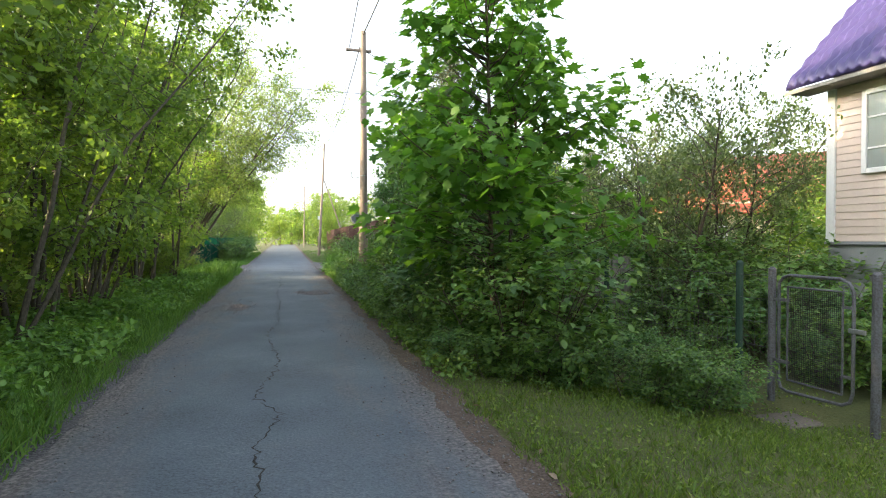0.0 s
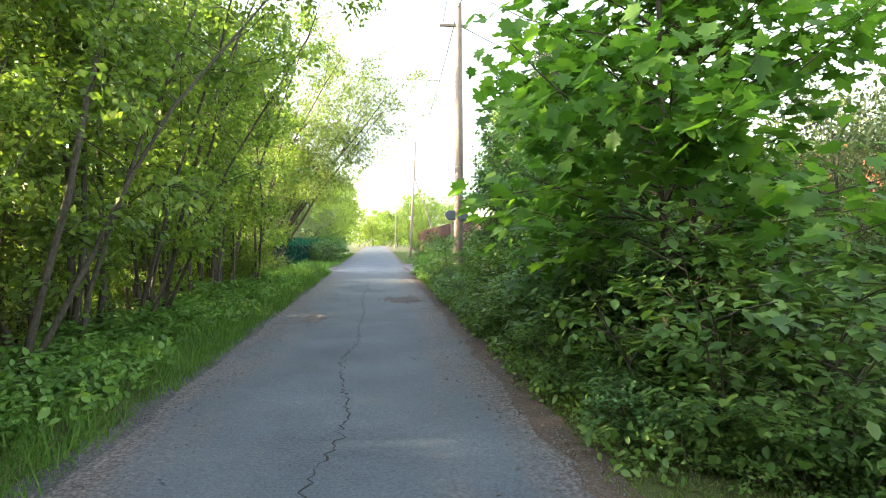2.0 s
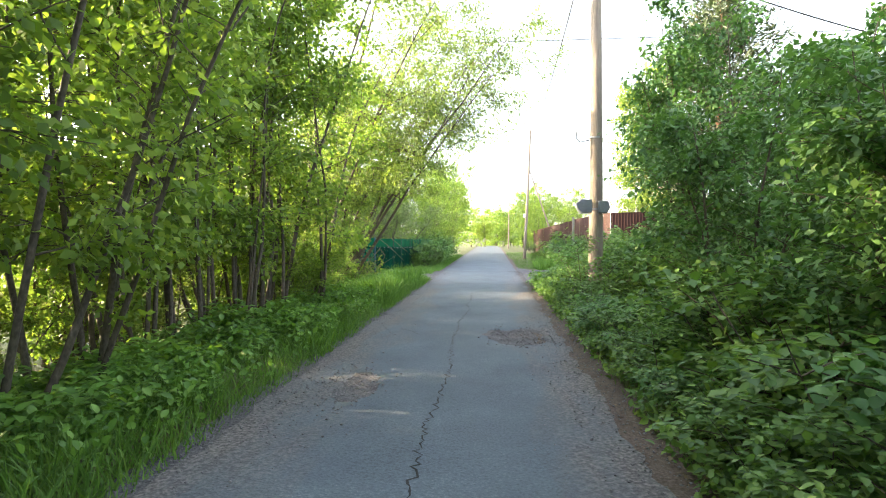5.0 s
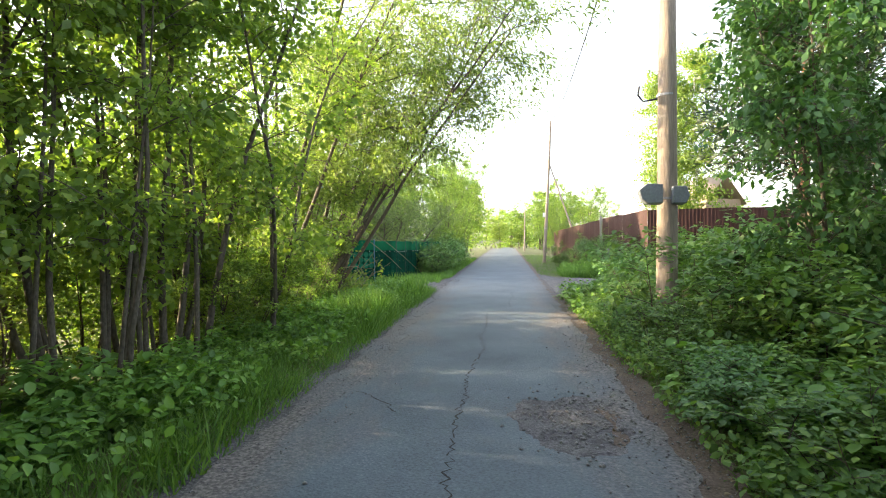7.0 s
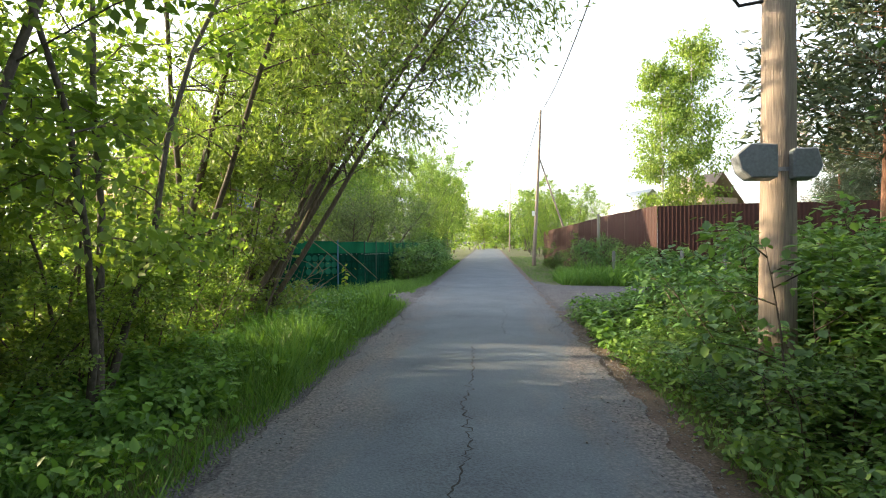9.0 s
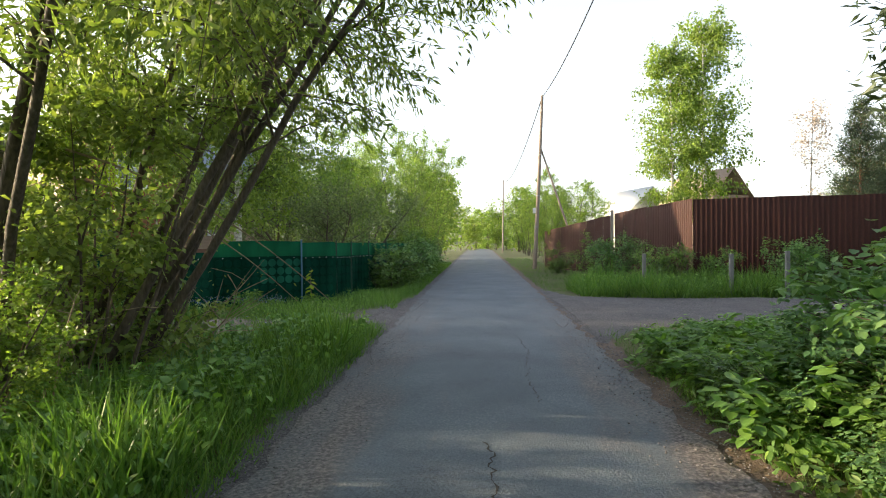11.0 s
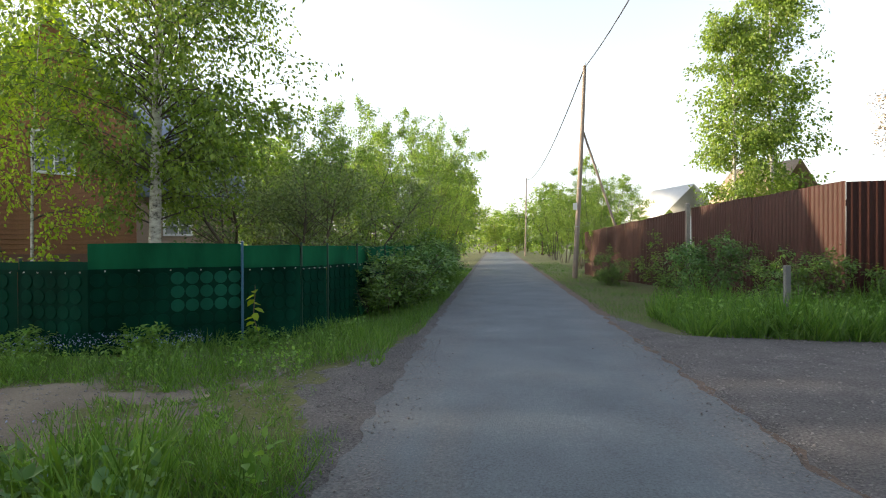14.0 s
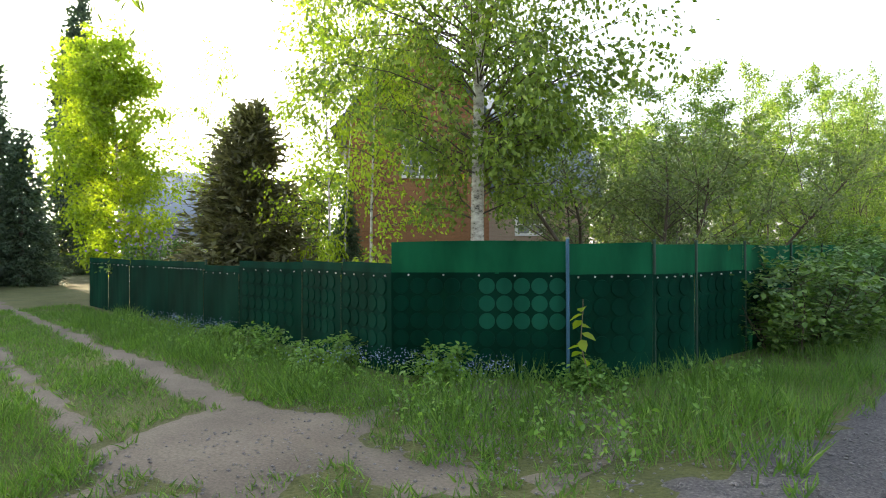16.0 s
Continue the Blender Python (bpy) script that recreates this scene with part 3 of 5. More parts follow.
part("crack", crack([(0.3, 24.0), (0.28, 25.6), (0.42, 26.4), (0.3, 28.0)], 0.006), CRACK, road, "dark jagged crack")


# ---- poles and cables ----
def utility_pole(at, top, radius, label):
    ob = thing("utility_pole", (*at, 0.0), label, "utility pole", "poles along the lane")
    off = Vector((top[0] - at[0], top[1] - at[1], top[2]))
    pts = [np.array(off) * f + [0.02 * math.sin(3 * f), 0, 0] for f in np.linspace(-0.03, 1, 10)]
    v, f = tube(pts, np.linspace(radius, radius * 0.62, 10), 14)
    part("shaft", smooth(raw_mesh("shaft", v, f)), POLE_WOOD, ob)
    part("cap", rod(off * 0.998, off * 1.006, radius * 0.64, radius * 0.3, 14), POLE_WOOD, ob)
    for f in (0.24, 0.42):
        part("band", rod(off * f, off * (f + 0.004), radius * (1.03 - 0.36 * f), None, 14), STEEL, ob, "thin steel strap")
    return ob, off


def crossarm(ob, off, f, reach):
    c = off * f
    part("crossarm", slab(c.x - reach, c.y - 0.05, c.z - 0.04, c.x + reach * 0.5, c.y + 0.05, c.z + 0.04, bevel=0.008), POLE_WOOD, ob)
    for dx in (-reach * 0.95, -reach * 0.5, reach * 0.42):
        ins = part("insulator", rod((c.x + dx, c.y, c.z + 0.04), (c.x + dx, c.y, c.z + 0.17), 0.035, 0.02), WHITE_TRIM, ob, "white insulator")


P1, P1T = (2.74, 20.2), (2.76, 20.2, 9.05)
P2, P2T = (2.95, 51.6), (3.5, 51.9, 10.3)
P3, P3T = (3.4, 109.0), (3.6, 109.0, 11.8)
pole_a, off_a = utility_pole(P1, P1T, 0.17, "tall weathered wooden utility pole standing in roadside bushes")
crossarm(pole_a, off_a, 0.925, 0.62)
pole_b, off_b = utility_pole(P2, P2T, 0.13, "slightly leaning wooden utility pole on the grass verge")
part("sign_plate", slab(-0.09, -0.16, 3.3, 0.10, -0.135, 3.62, bevel=0.006), WHITE_TRIM, pole_b, "small pale number plate")
part("insulator", rod((off_b.x, off_b.y, 10.3), (off_b.x, off_b.y, 10.5), 0.05, 0.03), WHITE_TRIM, pole_b, "white insulator")
part("brace", rod(tuple(off_b * 0.71), (2.9, 0.7, 0.0), 0.05, 0.075), POLE_WOOD, pole_b, "slanting wooden brace")
pole_c, off_c = utility_pole(P3, P3T, 0.13, "distant wooden utility pole beside the lane")

lamp = thing("street_lamp", (2.62, 20.0, 2.07), "two grey sheet-metal lamp shades strapped to the pole", "lamp")
for k, (x0, x1, y0) in enumerate(((-0.36, 0.0, -0.04), (0.16, 0.42, 0.02))):
    bm = bmesh.new()
    prof = [(x0, 0.24), (x0 + 0.04, 0.10), (x0 + 0.12, 0.03), (x1, 0.03), (x1, 0.33), (x0 + 0.12, 0.34)] if k == 0 else [(x0, 0.03), (x1 - 0.06, 0.03), (x1, 0.14), (x1 - 0.05, 0.30), (x0, 0.30)]
    a = [bm.verts.new((x, y0 - 0.05, z)) for x, z in prof]
    b = [bm.verts.new((x, y0 + 0.10, z - 0.02)) for x, z in prof]
    bm.faces.new(a)
    bm.faces.new(b[::-1])
    for i in range(len(prof)):
        j = (i + 1) % len(prof)
        bm.faces.new([a[j], a[i], b[i], b[j]])
    bmesh.ops.recalc_face_normals(bm, faces=bm.faces)
    bmesh.ops.bevel(bm, geom=bm.edges[:], offset=0.012, segments=1, affect="EDGES")
    part("shade", bm, GREY_SIGN, lamp)
hook = part("hook", raw_mesh("hook", *tube([(-0.08, 0, 1.66), (-0.30, -0.02, 1.62), (-0.38, -0.03, 1.72), (-0.36, -0.03, 1.86)], [0.016] * 4, 6)), WIRE, pole_a, "black iron hook")
hook.matrix_world = pose(2.68, 20.15, 2.1)


def cable(name, a, b, sag, r=0.012, label="black overhead power cable"):
    a, b = np.array(a, float), np.array(b, float)
    pts = [a + (b - a) * f - np.array([0, 0, sag * 4 * f * (1 - f)]) for f in np.linspace(0, 1, 24)]
    ob = part(name, smooth(raw_mesh(name, *tube(pts, r, 5))), WIRE, None)
    return tagged(ob, label, "cable", "overhead cables")


cable("power_cable", (P1T[0], P1T[1], 8.95), (P2T[0], P2T[1], 10.25), 0.9, 0.022)
cable("power_cable", (P2T[0], P2T[1], 10.25), (P3T[0], P3T[1], 11.6), 1.5, 0.03)
cable("power_cable", (P1T[0] - 0.5, P1T[1], 8.45), (0.9, -14.0, 11.5), 0.5, 0.016)
cable("power_cable", (P1T[0], P1T[1], 8.95), (3.6, -14.0, 10.5), 0.4, 0.022)
cable("power_cable", (P1T[0], P1T[1], 8.4), (14.5, 21.0, 5.0), 0.5, 0.018)
cable("power_cable", (-16.0, 28.0, 9.1), (30.0, 28.4, 9.0), 0.15, 0.016)


def stones(name, n, region, size, label, seed, z):
    """Loose little stones: squashed uneven octahedra."""
    rng = np.random.default_rng(seed)
    xy = region(rng, n)
    n = len(xy)
    base = np.array([[1, 0, 0], [0, 1, 0], [-1, 0, 0], [0, -1, 0], [0, 0, 0.7], [0, 0, -0.5]])
    tri = np.array([[0, 1, 4], [1, 2, 4], [2, 3, 4], [3, 0, 4], [1, 0, 5], [2, 1, 5], [3, 2, 5], [0, 3, 5]])
    s = size * rng.uniform(0.35, 1.3, n) ** 1.5
    a = rng.uniform(0, 6.28, n)
    v = base[None] * rng.uniform(0.6, 1.25, (n, 6, 1)) * s[:, None, None]
    x, y = v[..., 0] * np.cos(a)[:, None] - v[..., 1] * np.sin(a)[:, None], v[..., 0] * np.sin(a)[:, None] + v[..., 1] * np.cos(a)[:, None]
    v = np.stack([x + xy[:, :1], y + xy[:, 1:], v[..., 2] + (z(xy[:, 0], xy[:, 1]) + 0.3 * s)[:, None]], -1)
    ob = part(name, raw_mesh(name, v.reshape(-1, 3), (tri[None] + (np.arange(n) * 6)[:, None, None]).reshape(-1, 3)), STONE, None)
    return tagged(ob, label, "stones", kind="stuff")


def edge_draw(side, spread, y0, y1):
    def draw(rng, n):
        y = rng.uniform(y0, y1, n)
        xl, xr = road_edges(y)
        d = np.abs(rng.normal(size=n)) * spread
        return np.column_stack([xl + d if side < 0 else xr - d + 0.1, y])
    return draw


flat = lambda x, y: road_z(x, y) + 0.004
stones("loose_gravel", 5200, edge_draw(1, 0.32, 1.5, 34), 0.011, "loose gravel along the road edge", 31, flat)
stones("loose_gravel", 3600, edge_draw(-1, 0.30, 2, 34), 0.010, "loose gravel along the road edge", 32, flat)
stones("loose_gravel", 420, lambda rng, n: np.column_stack([0.78 + rng.normal(size=n) * 0.28, 15.9 + rng.normal(size=n) * 0.42]), 0.017, "broken asphalt stones in the pothole", 33, flat)
stones("loose_gravel", 420, lambda rng, n: np.column_stack([-1.1 + rng.normal(size=n) * 0.25, 12.8 + rng.normal(size=n) * 0.6]), 0.013, "small stones in a shallow pothole", 34, flat)
stones("loose_gravel", 3600, lambda rng, n: np.column_stack([rng.uniform(1.6, 11, n), rng.uniform(29, 35, n)]), 0.02, "loose gravel on the side road", 35, lambda x, y: gz(x, y) + 0.02)
stones("loose_gravel", 3200, lambda rng, n: np.column_stack([rng.uniform(-7, -1.9, n), rng.uniform(28, 33.5, n)]), 0.016, "loose gravel on the driveway mouth", 36, lambda x, y: gz(x, y) + 0.016)


# ---- fences ----
FENCE = [(-3.85, 46.0), (-3.9, 43.0), (-3.95, 40.0), (-4.15, 37.6), (-4.40, 36.05), (-4.65, 35.15), (-5.40, 34.25), (-7.33, 32.80), (-8.75, 33.0), (-10.25, 33.25), (-12.35, 33.12), (-13.85, 33.05), (-15.1, 33.1), (-16.0, 33.1), (-18.0, 32.85), (-19.8, 32.85), (-21.7, 32.85)]
TOPS = [1.60, 1.60, 1.60, 1.62, 1.62, 1.63, 1.66, 1.36, 1.36, 1.34, 1.24, 1.30, 1.30, 1.30, 1.32, 1.34]


green_fence = thing("green_fence", (0, 0, 0), "green translucent plastic fence with steel posts along the driveway", "fence")


def fence_panel(a, b, top, tall, discs, k):
    """One sheet of green plastic between two posts, with its battens, band and discs."""
    d = Vector((b[0] - a[0], b[1] - a[1], 0))
    n, ang = d.length, math.degrees(math.atan2(d.y, d.x))
    z0 = float(min(gz(*a), gz(*b))) - 0.05
    h = top - z0
    xs = np.linspace(0.0, n, max(4, int(n / 0.09)))
    body_top = h - (0.42 if tall else 0.13)
    v, f = grid(xs, np.linspace(0, 1, 9), lambda x, y: y)
    v = np.stack([v[:, 0], 0.012 * np.sin(v[:, 0] * 5 + k) * v[:, 1] + 0.008 * np.sin(v[:, 0] * 23), v[:, 1] * body_top], -1)
    ob = part("panel", smooth(raw_mesh("panel", v, f)), GREEN_DARK, green_fence, "tall green panel with translucent discs" if discs else "dark green plastic panel")
    ob.matrix_world = pose(a[0], a[1], z0, 0, 0, ang)
    v, f = grid(xs, np.linspace(0, 1, 4), lambda x, y: y)
    v = np.stack([v[:, 0], 0.02 + 0.010 * np.sin(v[:, 0] * 4 + k * 2), body_top - 0.03 + v[:, 1] * (h - body_top + 0.03) + 0.012 * np.sin(v[:, 0] * 1.7 + k)], -1)
    part("top_band", smooth(raw_mesh("top_band", v, f)), GREEN_BAND if tall else GREEN_DIM, ob, "brighter green strip along the top")
    part("rail", slab(0.02, 0.035, body_top - 0.05, n - 0.02, 0.065, body_top - 0.01, bevel=0.004), GREEN_PAINT, ob)
    rng = random.Random(k)
    for i in range(5):
        x, z = n * (i + 0.5) / 5, body_top - 0.04 + rng.uniform(-0.01, 0.01)
        part("fastener", rod((x, -0.004, z), (x, -0.022, z), 0.014, 0.009, 6), WHITE_TRIM, ob, "pale round fastener")
    if discs:
        cols, r = discs
        for i in range(cols):
            for j in range(5 if k == 6 else 4):
                x, z = n * (0.01 if k == 6 else 0.06) + r + 2.08 * r * i, body_top - 0.07 - r - 2.1 * r * j
                if x < n - r and z > 0.3:
                    # upper right discs of panel 6 get the painted sunlit tone, others dim
                    part("disc", rod((x, -0.020, z), (x, -0.006, z), r * 0.94, r * 0.97, 20), GREEN_DISC_LIT if j < 3 and i > 4 and k == 6 else GREEN_DIM, ob, "translucent green disc, some coloured as sunlit from behind")
    return ob


for k, (a, b, top) in enumerate(zip(FENCE, FENCE[1:], TOPS)):
    tall = top > 1.5
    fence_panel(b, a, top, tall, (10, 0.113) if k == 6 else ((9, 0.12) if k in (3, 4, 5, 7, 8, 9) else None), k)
    z0 = float(gz(*a))
    ob = part("post", rod((0, -0.05 if k == 6 else 0.06, -0.1), (0, -0.05 if k == 6 else 0.06, top - z0 + 0.03), 0.024 if k == 6 else 0.022), BLUE_PAINT if k == 6 else GREEN_PAINT, green_fence, "flaking pale blue post" if k == 6 else "dark green post")
    ob.matrix_world = pose(a[0], a[1], z0)
    part("cap", rod((0, -0.05 if k == 6 else 0.06, top - z0 + 0.03), (0, -0.05 if k == 6 else 0.06, top - z0 + 0.05), 0.03, 0.02), STEEL if k == 6 else GREEN_PAINT, ob)


def profiled_fence(a, b, za, zb, label):
    """Profiled steel sheeting with trapezoid ribs on posts."""
    d = Vector((b[0] - a[0], b[1] - a[1], 0))
    n = d.length
    ob = thing("profiled_fence", (a[0], a[1], -0.05), label, "fence", "brown fence", turn=math.degrees(math.atan2(d.y, d.x)))
    sheets = max(1, int(round(n / 1.15)))
    for s in range(sheets):
        x0, x1 = n * s / sheets, n * (s + 1) / sheets
        xs, ys = [], []
        ribs = 8
        for r in range(ribs):
            c = x0 + (x1 - x0) * r / ribs
            w = (x1 - x0) / ribs
            for u, dy in ((0.0, 0.0), (0.55, 0.0), (0.66, -0.015), (0.89, -0.015)):
                xs.append(c + u * w)
                ys.append(dy)
        xs.append(x1 + 0.015)
        ys.append(-0.004)
        xs, ys = np.array(xs), np.array(ys) + 0.004 * (s % 2)
        top = za + (zb - za) * xs / n + 0.012 * ((s * 7) % 3 - 1)
        v = np.concatenate([np.column_stack([xs, ys, xs * 0]), np.column_stack([xs, ys, top])])
        m = len(xs)
        i = np.arange(m - 1)
        part("sheet", raw_mesh("sheet", v, np.stack([i, i + 1, i + 1 + m, i + m], -1)), BROWN_SHEET, ob)
    for z in (0.5, 0.85):
        part("rail", slab(0, 0.03, min(za, zb) * z, n, 0.07, min(za, zb) * z + 0.05), BROWN_SHEET, ob)
    for x in np.arange(0.1, n, 2.6):
        part("post", slab(x - 0.03, 0.07, 0, x + 0.03, 0.13, min(za, zb) - 0.1), BROWN_SHEET, ob)
    return ob


profiled_fence((3.95, 55.0), (5.75, 44.2), 2.35, 2.85, "tall dark brown profiled steel fence beside the lane")
profiled_fence((5.75, 43.8), (6.6, 37.0), 2.90, 2.98, "tall dark brown profiled steel fence lit in patches")
profiled_fence((6.62, 37.0), (24.0, 33.2), 2.98, 2.98, "tall dark brown profiled steel fence along the side road")
ob = thing("gate_post", (5.70, 44.0, 0.0), "pale weathered wooden gate post at the brown fence", "gate post")
part("post", slab(-0.06, -0.06, -0.05, 0.06, 0.06, 3.0, bevel=0.01), OLD_BOARD, ob)
for x, y, h in ((4.54, 35.2, 1.21), (6.65, 34.35, 1.21), (7.85, 33.8, 1.28), (10.6, 33.0, 1.2), (13.6, 32.4, 1.2)):
    ob = thing("marker_post", (x, y, 0), "short grey concrete post standing in tall grass", "post", "grey posts by the side road")
    part("post", slab(-0.05, -0.05, -0.08, 0.05, 0.05, h, bevel=0.012), CONCRETE, ob)


# ---- the garden by the lane: gate, wire fence, pickets ----
def post(x, y, h, r, mat, label, cat="fence post", group="garden fence posts"):
    z = float(gz(x, y))
    ob = thing("fence_post", (x, y, z), label, cat, group)
    part("tube", rod((0, 0, -0.1), (0, 0, h - 0.03), r), mat, ob)
    part("cap", rod((0, 0, h - 0.03), (0, 0, h), r * 1.05, r * 0.5), mat, ob)
    return ob


post(5.80, 5.42, 1.66, 0.045, RUSTY, "weathered grey steel gate post hung with a gate", "gate post")
post(5.80, 4.16, 1.70, 0.045, RUSTY, "weathered grey steel gate post with a latch", "gate post")
for x, y in ((5.82, 5.95), (5.75, 9.0), (5.7, 12.0)):
    post(x, y, 1.72, 0.045, GREEN_PAINT, "dark green painted steel fence post")

gate = thing("garden_gate", (5.80, 5.42, -0.45), "open steel tube garden gate covered with dark mesh", "gate", turn=-90)
g0, g1, gh = 0.10, 1.02, 1.52
ring = [(g0, 0, 0.22), (g0, 0, gh - 0.10), (g0 + 0.06, 0, gh - 0.03), (g0 + 0.14, 0, gh), (g1 - 0.14, 0, gh), (g1 - 0.05, 0, gh - 0.04), (g1, 0, gh - 0.13),
        (g1, 0, 0.30), (g1 - 0.03, 0, 0.20), (g1 - 0.12, 0, 0.15), (g0 + 0.12, 0, 0.12), (g0 + 0.03, 0, 0.15), (g0, 0, 0.24)]
part("frame", smooth(raw_mesh("frame", *tube(ring, 0.019, 8))), RUSTY, gate)
inner = [(0.22, 0, 0.26), (0.22, 0, 1.38), (0.90, 0, 1.38), (0.90, 0, 0.26), (0.22, 0, 0.26)]
for p, q in zip(inner, inner[1:]):
    part("bar", rod(p, q, 0.012, None, 8), RUSTY, gate)
for z in (0.45, 1.2):
    part("hinge", slab(0.02, -0.02, z, 0.24, 0.02, z + 0.035), RUSTY, gate)
    part("tie", slab(0.90, -0.012, z, 1.02, 0.012, z + 0.03), RUSTY, gate)
mesh_v, mesh_f = [], []
for i in range(30):
    x = 0.23 + 0.665 * i / 29
    mesh_v.append(tube([(x, 0, 0.27), (x, 0.004, 1.37)], 0.0026, 3))
for i in range(48):
    z = 0.27 + 1.1 * i / 47
    mesh_v.append(tube([(0.225, 0.003, z), (0.895, 0.003, z)], 0.0026, 3))
tagged(part("mesh", raw_mesh("mesh", *joined(mesh_v)), MESH_DARK, gate, "dark woven mesh"), kind="stuff")
part("latch", slab(0.98, -0.03, 0.95, 1.16, 0.0, 1.0, bevel=0.005), STEEL, gate, "bright steel latch")

wire = thing("wire_fence", (5.8, 5.5, 0), "sagging thin wire fence overgrown by bushes", "fence")
strands = []
for zz in (0.15, 0.45, 0.75, 1.05):
    strands.append(tube([(0, t, zz - 0.02 * math.sin(t * 1.1)) for t in np.linspace(0, 7, 22)], 0.004, 3))
for t in np.arange(0, 7, 0.09):
    strands.append(tube([(0, t, -0.4), (0, t, 1.06)], 0.0016, 3))
tagged(part("wire_mesh", raw_mesh("wire_mesh", *joined(strands)), RUSTY, wire), kind="stuff")

pick = thing("picket_fence", (5.5, 10.2, -0.5), "silvered old wooden picket fence behind the bushes", "fence", turn=8)
rng = random.Random(4)
for i in range(16):
    h = 1.62 + rng.uniform(-0.06, 0.06)
    ob = part("picket", slab(i * 0.115, -0.012, 0, i * 0.115 + 0.085, 0.012, h, bevel=0.004), OLD_BOARD, pick)
    ob.rotation_euler.y = rng.uniform(-0.02, 0.02)
for z in (0.45, 1.3):
    part("rail", slab(-0.05, 0.014, z, 1.9, 0.05, z + 0.07), OLD_BOARD, pick)
slabstone = thing("stepping_slab", (5.3, 4.75, float(gz(5.3, 4.75))), "worn flat concrete slab lying in the lawn", "paving slab")
part("slab", slab(-0.28, -0.22, -0.04, 0.28, 0.22, 0.035, bevel=0.02), DIRT, slabstone)


# ---- houses ----
def gable_roof(ob, x0, x1, y0, y1, z, rise, over, mat, axis="y", ribs=0.0):
    """A pitched roof with real thickness; the ridge runs along axis. ribs: width of the tile waves."""
    def side(s):
        if axis == "y":
            half, lo, hi = (x1 - x0) / 2 + over, y0 - over, y1 + over
        else:
            half, lo, hi = (y1 - y0) / 2 + over, x0 - over, x1 + over
        cx, cy = (x0 + x1) / 2, (y0 + y1) / 2
        k = rise / ((x1 - x0 if axis == "y" else y1 - y0) / 2)
        us = np.arange(lo, hi + 1e-6, ribs / 5 if ribs else (hi - lo))
        ws = np.arange(0, half + 1e-6, 0.0583 if ribs else half)
        uu, ww = np.meshgrid(us, ws, indexing="ij")
        zz = z + rise - k * ww
        if ribs:
            zz = zz + 0.045 * np.sin(uu * 2 * np.pi / ribs) + 0.095 * ((ww / 0.35) % 1.0)
        vv = []
        for dz in (0.0, -0.10):
            px, py = (cx + s * ww, uu) if axis == "y" else (uu, cy + s * ww)
            vv.append(np.stack([px, py, (zz if dz == 0 else z + rise - k * ww) + dz], -1).reshape(-1, 3))
        nu, nw = len(us), len(ws)
        i, j = np.meshgrid(np.arange(nu - 1), np.arange(nw - 1), indexing="ij")
        a = i * nw + j
        f = np.stack([a, a + 1, a + nw + 1, a + nw], -1).reshape(-1, 4)
        fb = f[:, ::-1] + nu * nw
        rim = [i * nw for i in range(nu)] + [(nu - 1) * nw + j for j in range(1, nw)] + [i * nw + nw - 1 for i in range(nu - 2, -1, -1)] + [j for j in range(nw - 2, 0, -1)]
        fr = [[rim[q], rim[(q + 1) % len(rim)], rim[(q + 1) % len(rim)] + nu * nw, rim[q] + nu * nw] for q in range(len(rim))]
        return raw_mesh("roof", np.concatenate(vv), np.concatenate([f, fb, np.array(fr)]))
    for s in (-1, 1):
        part("roof_slope", side(s), mat, ob)


def boards(ob, x0, y0, x1, y1, z0, z1, h, mat, name="siding_board"):
    """Lapped boards, one over another, on a wall line."""
    d = Vector((x1 - x0, y1 - y0, 0))
    n = d.length
    bm = bmesh.new()
    vs = [bm.verts.new(c) for c in ((0, 0, 0), (n, 0, 0), (0, -0.022, 0.004), (n, -0.022, 0.004), (0, -0.006, h), (n, -0.006, h))]
    bm.faces.new([vs[0], vs[1], vs[3], vs[2]])
    bm.faces.new([vs[2], vs[3], vs[5], vs[4]])
    me = bpy.data.meshes.new(name)
    bm.to_mesh(me)
    bm.free()
    me.materials.append(mat)
    for k in range(int((z1 - z0) / h)):
        b = part(name, me, None, ob)
        b.matrix_local = pose(x0, y0, z0 + k * h, 0, 0, math.degrees(math.atan2(d.y, d.x)))


def window_unit(ob, x, y, z, w, h, turn, frame_mat=WHITE_TRIM, mull=1):
    win = part("window", slab(-w / 2, 0.03, 0, w / 2, 0.05, h), CURTAIN, ob, "white framed window with net curtain")
    win.matrix_local = pose(x, y, z, 0, 0, turn)
    part("pane", slab(-w / 2, -0.012, 0, w / 2, -0.004, h), GLASS, win).visible_shadow = False
    for a in ((-w / 2 - 0.09, -0.05, -0.09, -w / 2, 0.02, h + 0.09), (w / 2, -0.05, -0.09, w / 2 + 0.09, 0.02, h + 0.09), (-w / 2, -0.05, h, w / 2, 0.02, h + 0.09), (-w / 2, -0.05, -0.09, w / 2, 0.02, 0)):
        part("frame", slab(*a, bevel=0.006), frame_mat, win)
    for k in range(mull):
        c = -w / 2 + w * (k + 1) / (mull + 1)
        part("mullion", slab(c - 0.025, -0.035, 0, c + 0.025, 0.0, h), frame_mat, win)
    part("glazing_bar", slab(-w / 2, -0.03, h * 0.68, w / 2, -0.005, h * 0.68 + 0.03), frame_mat, win)
    part("glazing_bar", slab(-w / 2, -0.03, h * 0.26, w / 2, -0.005, h * 0.26 + 0.03), frame_mat, win)


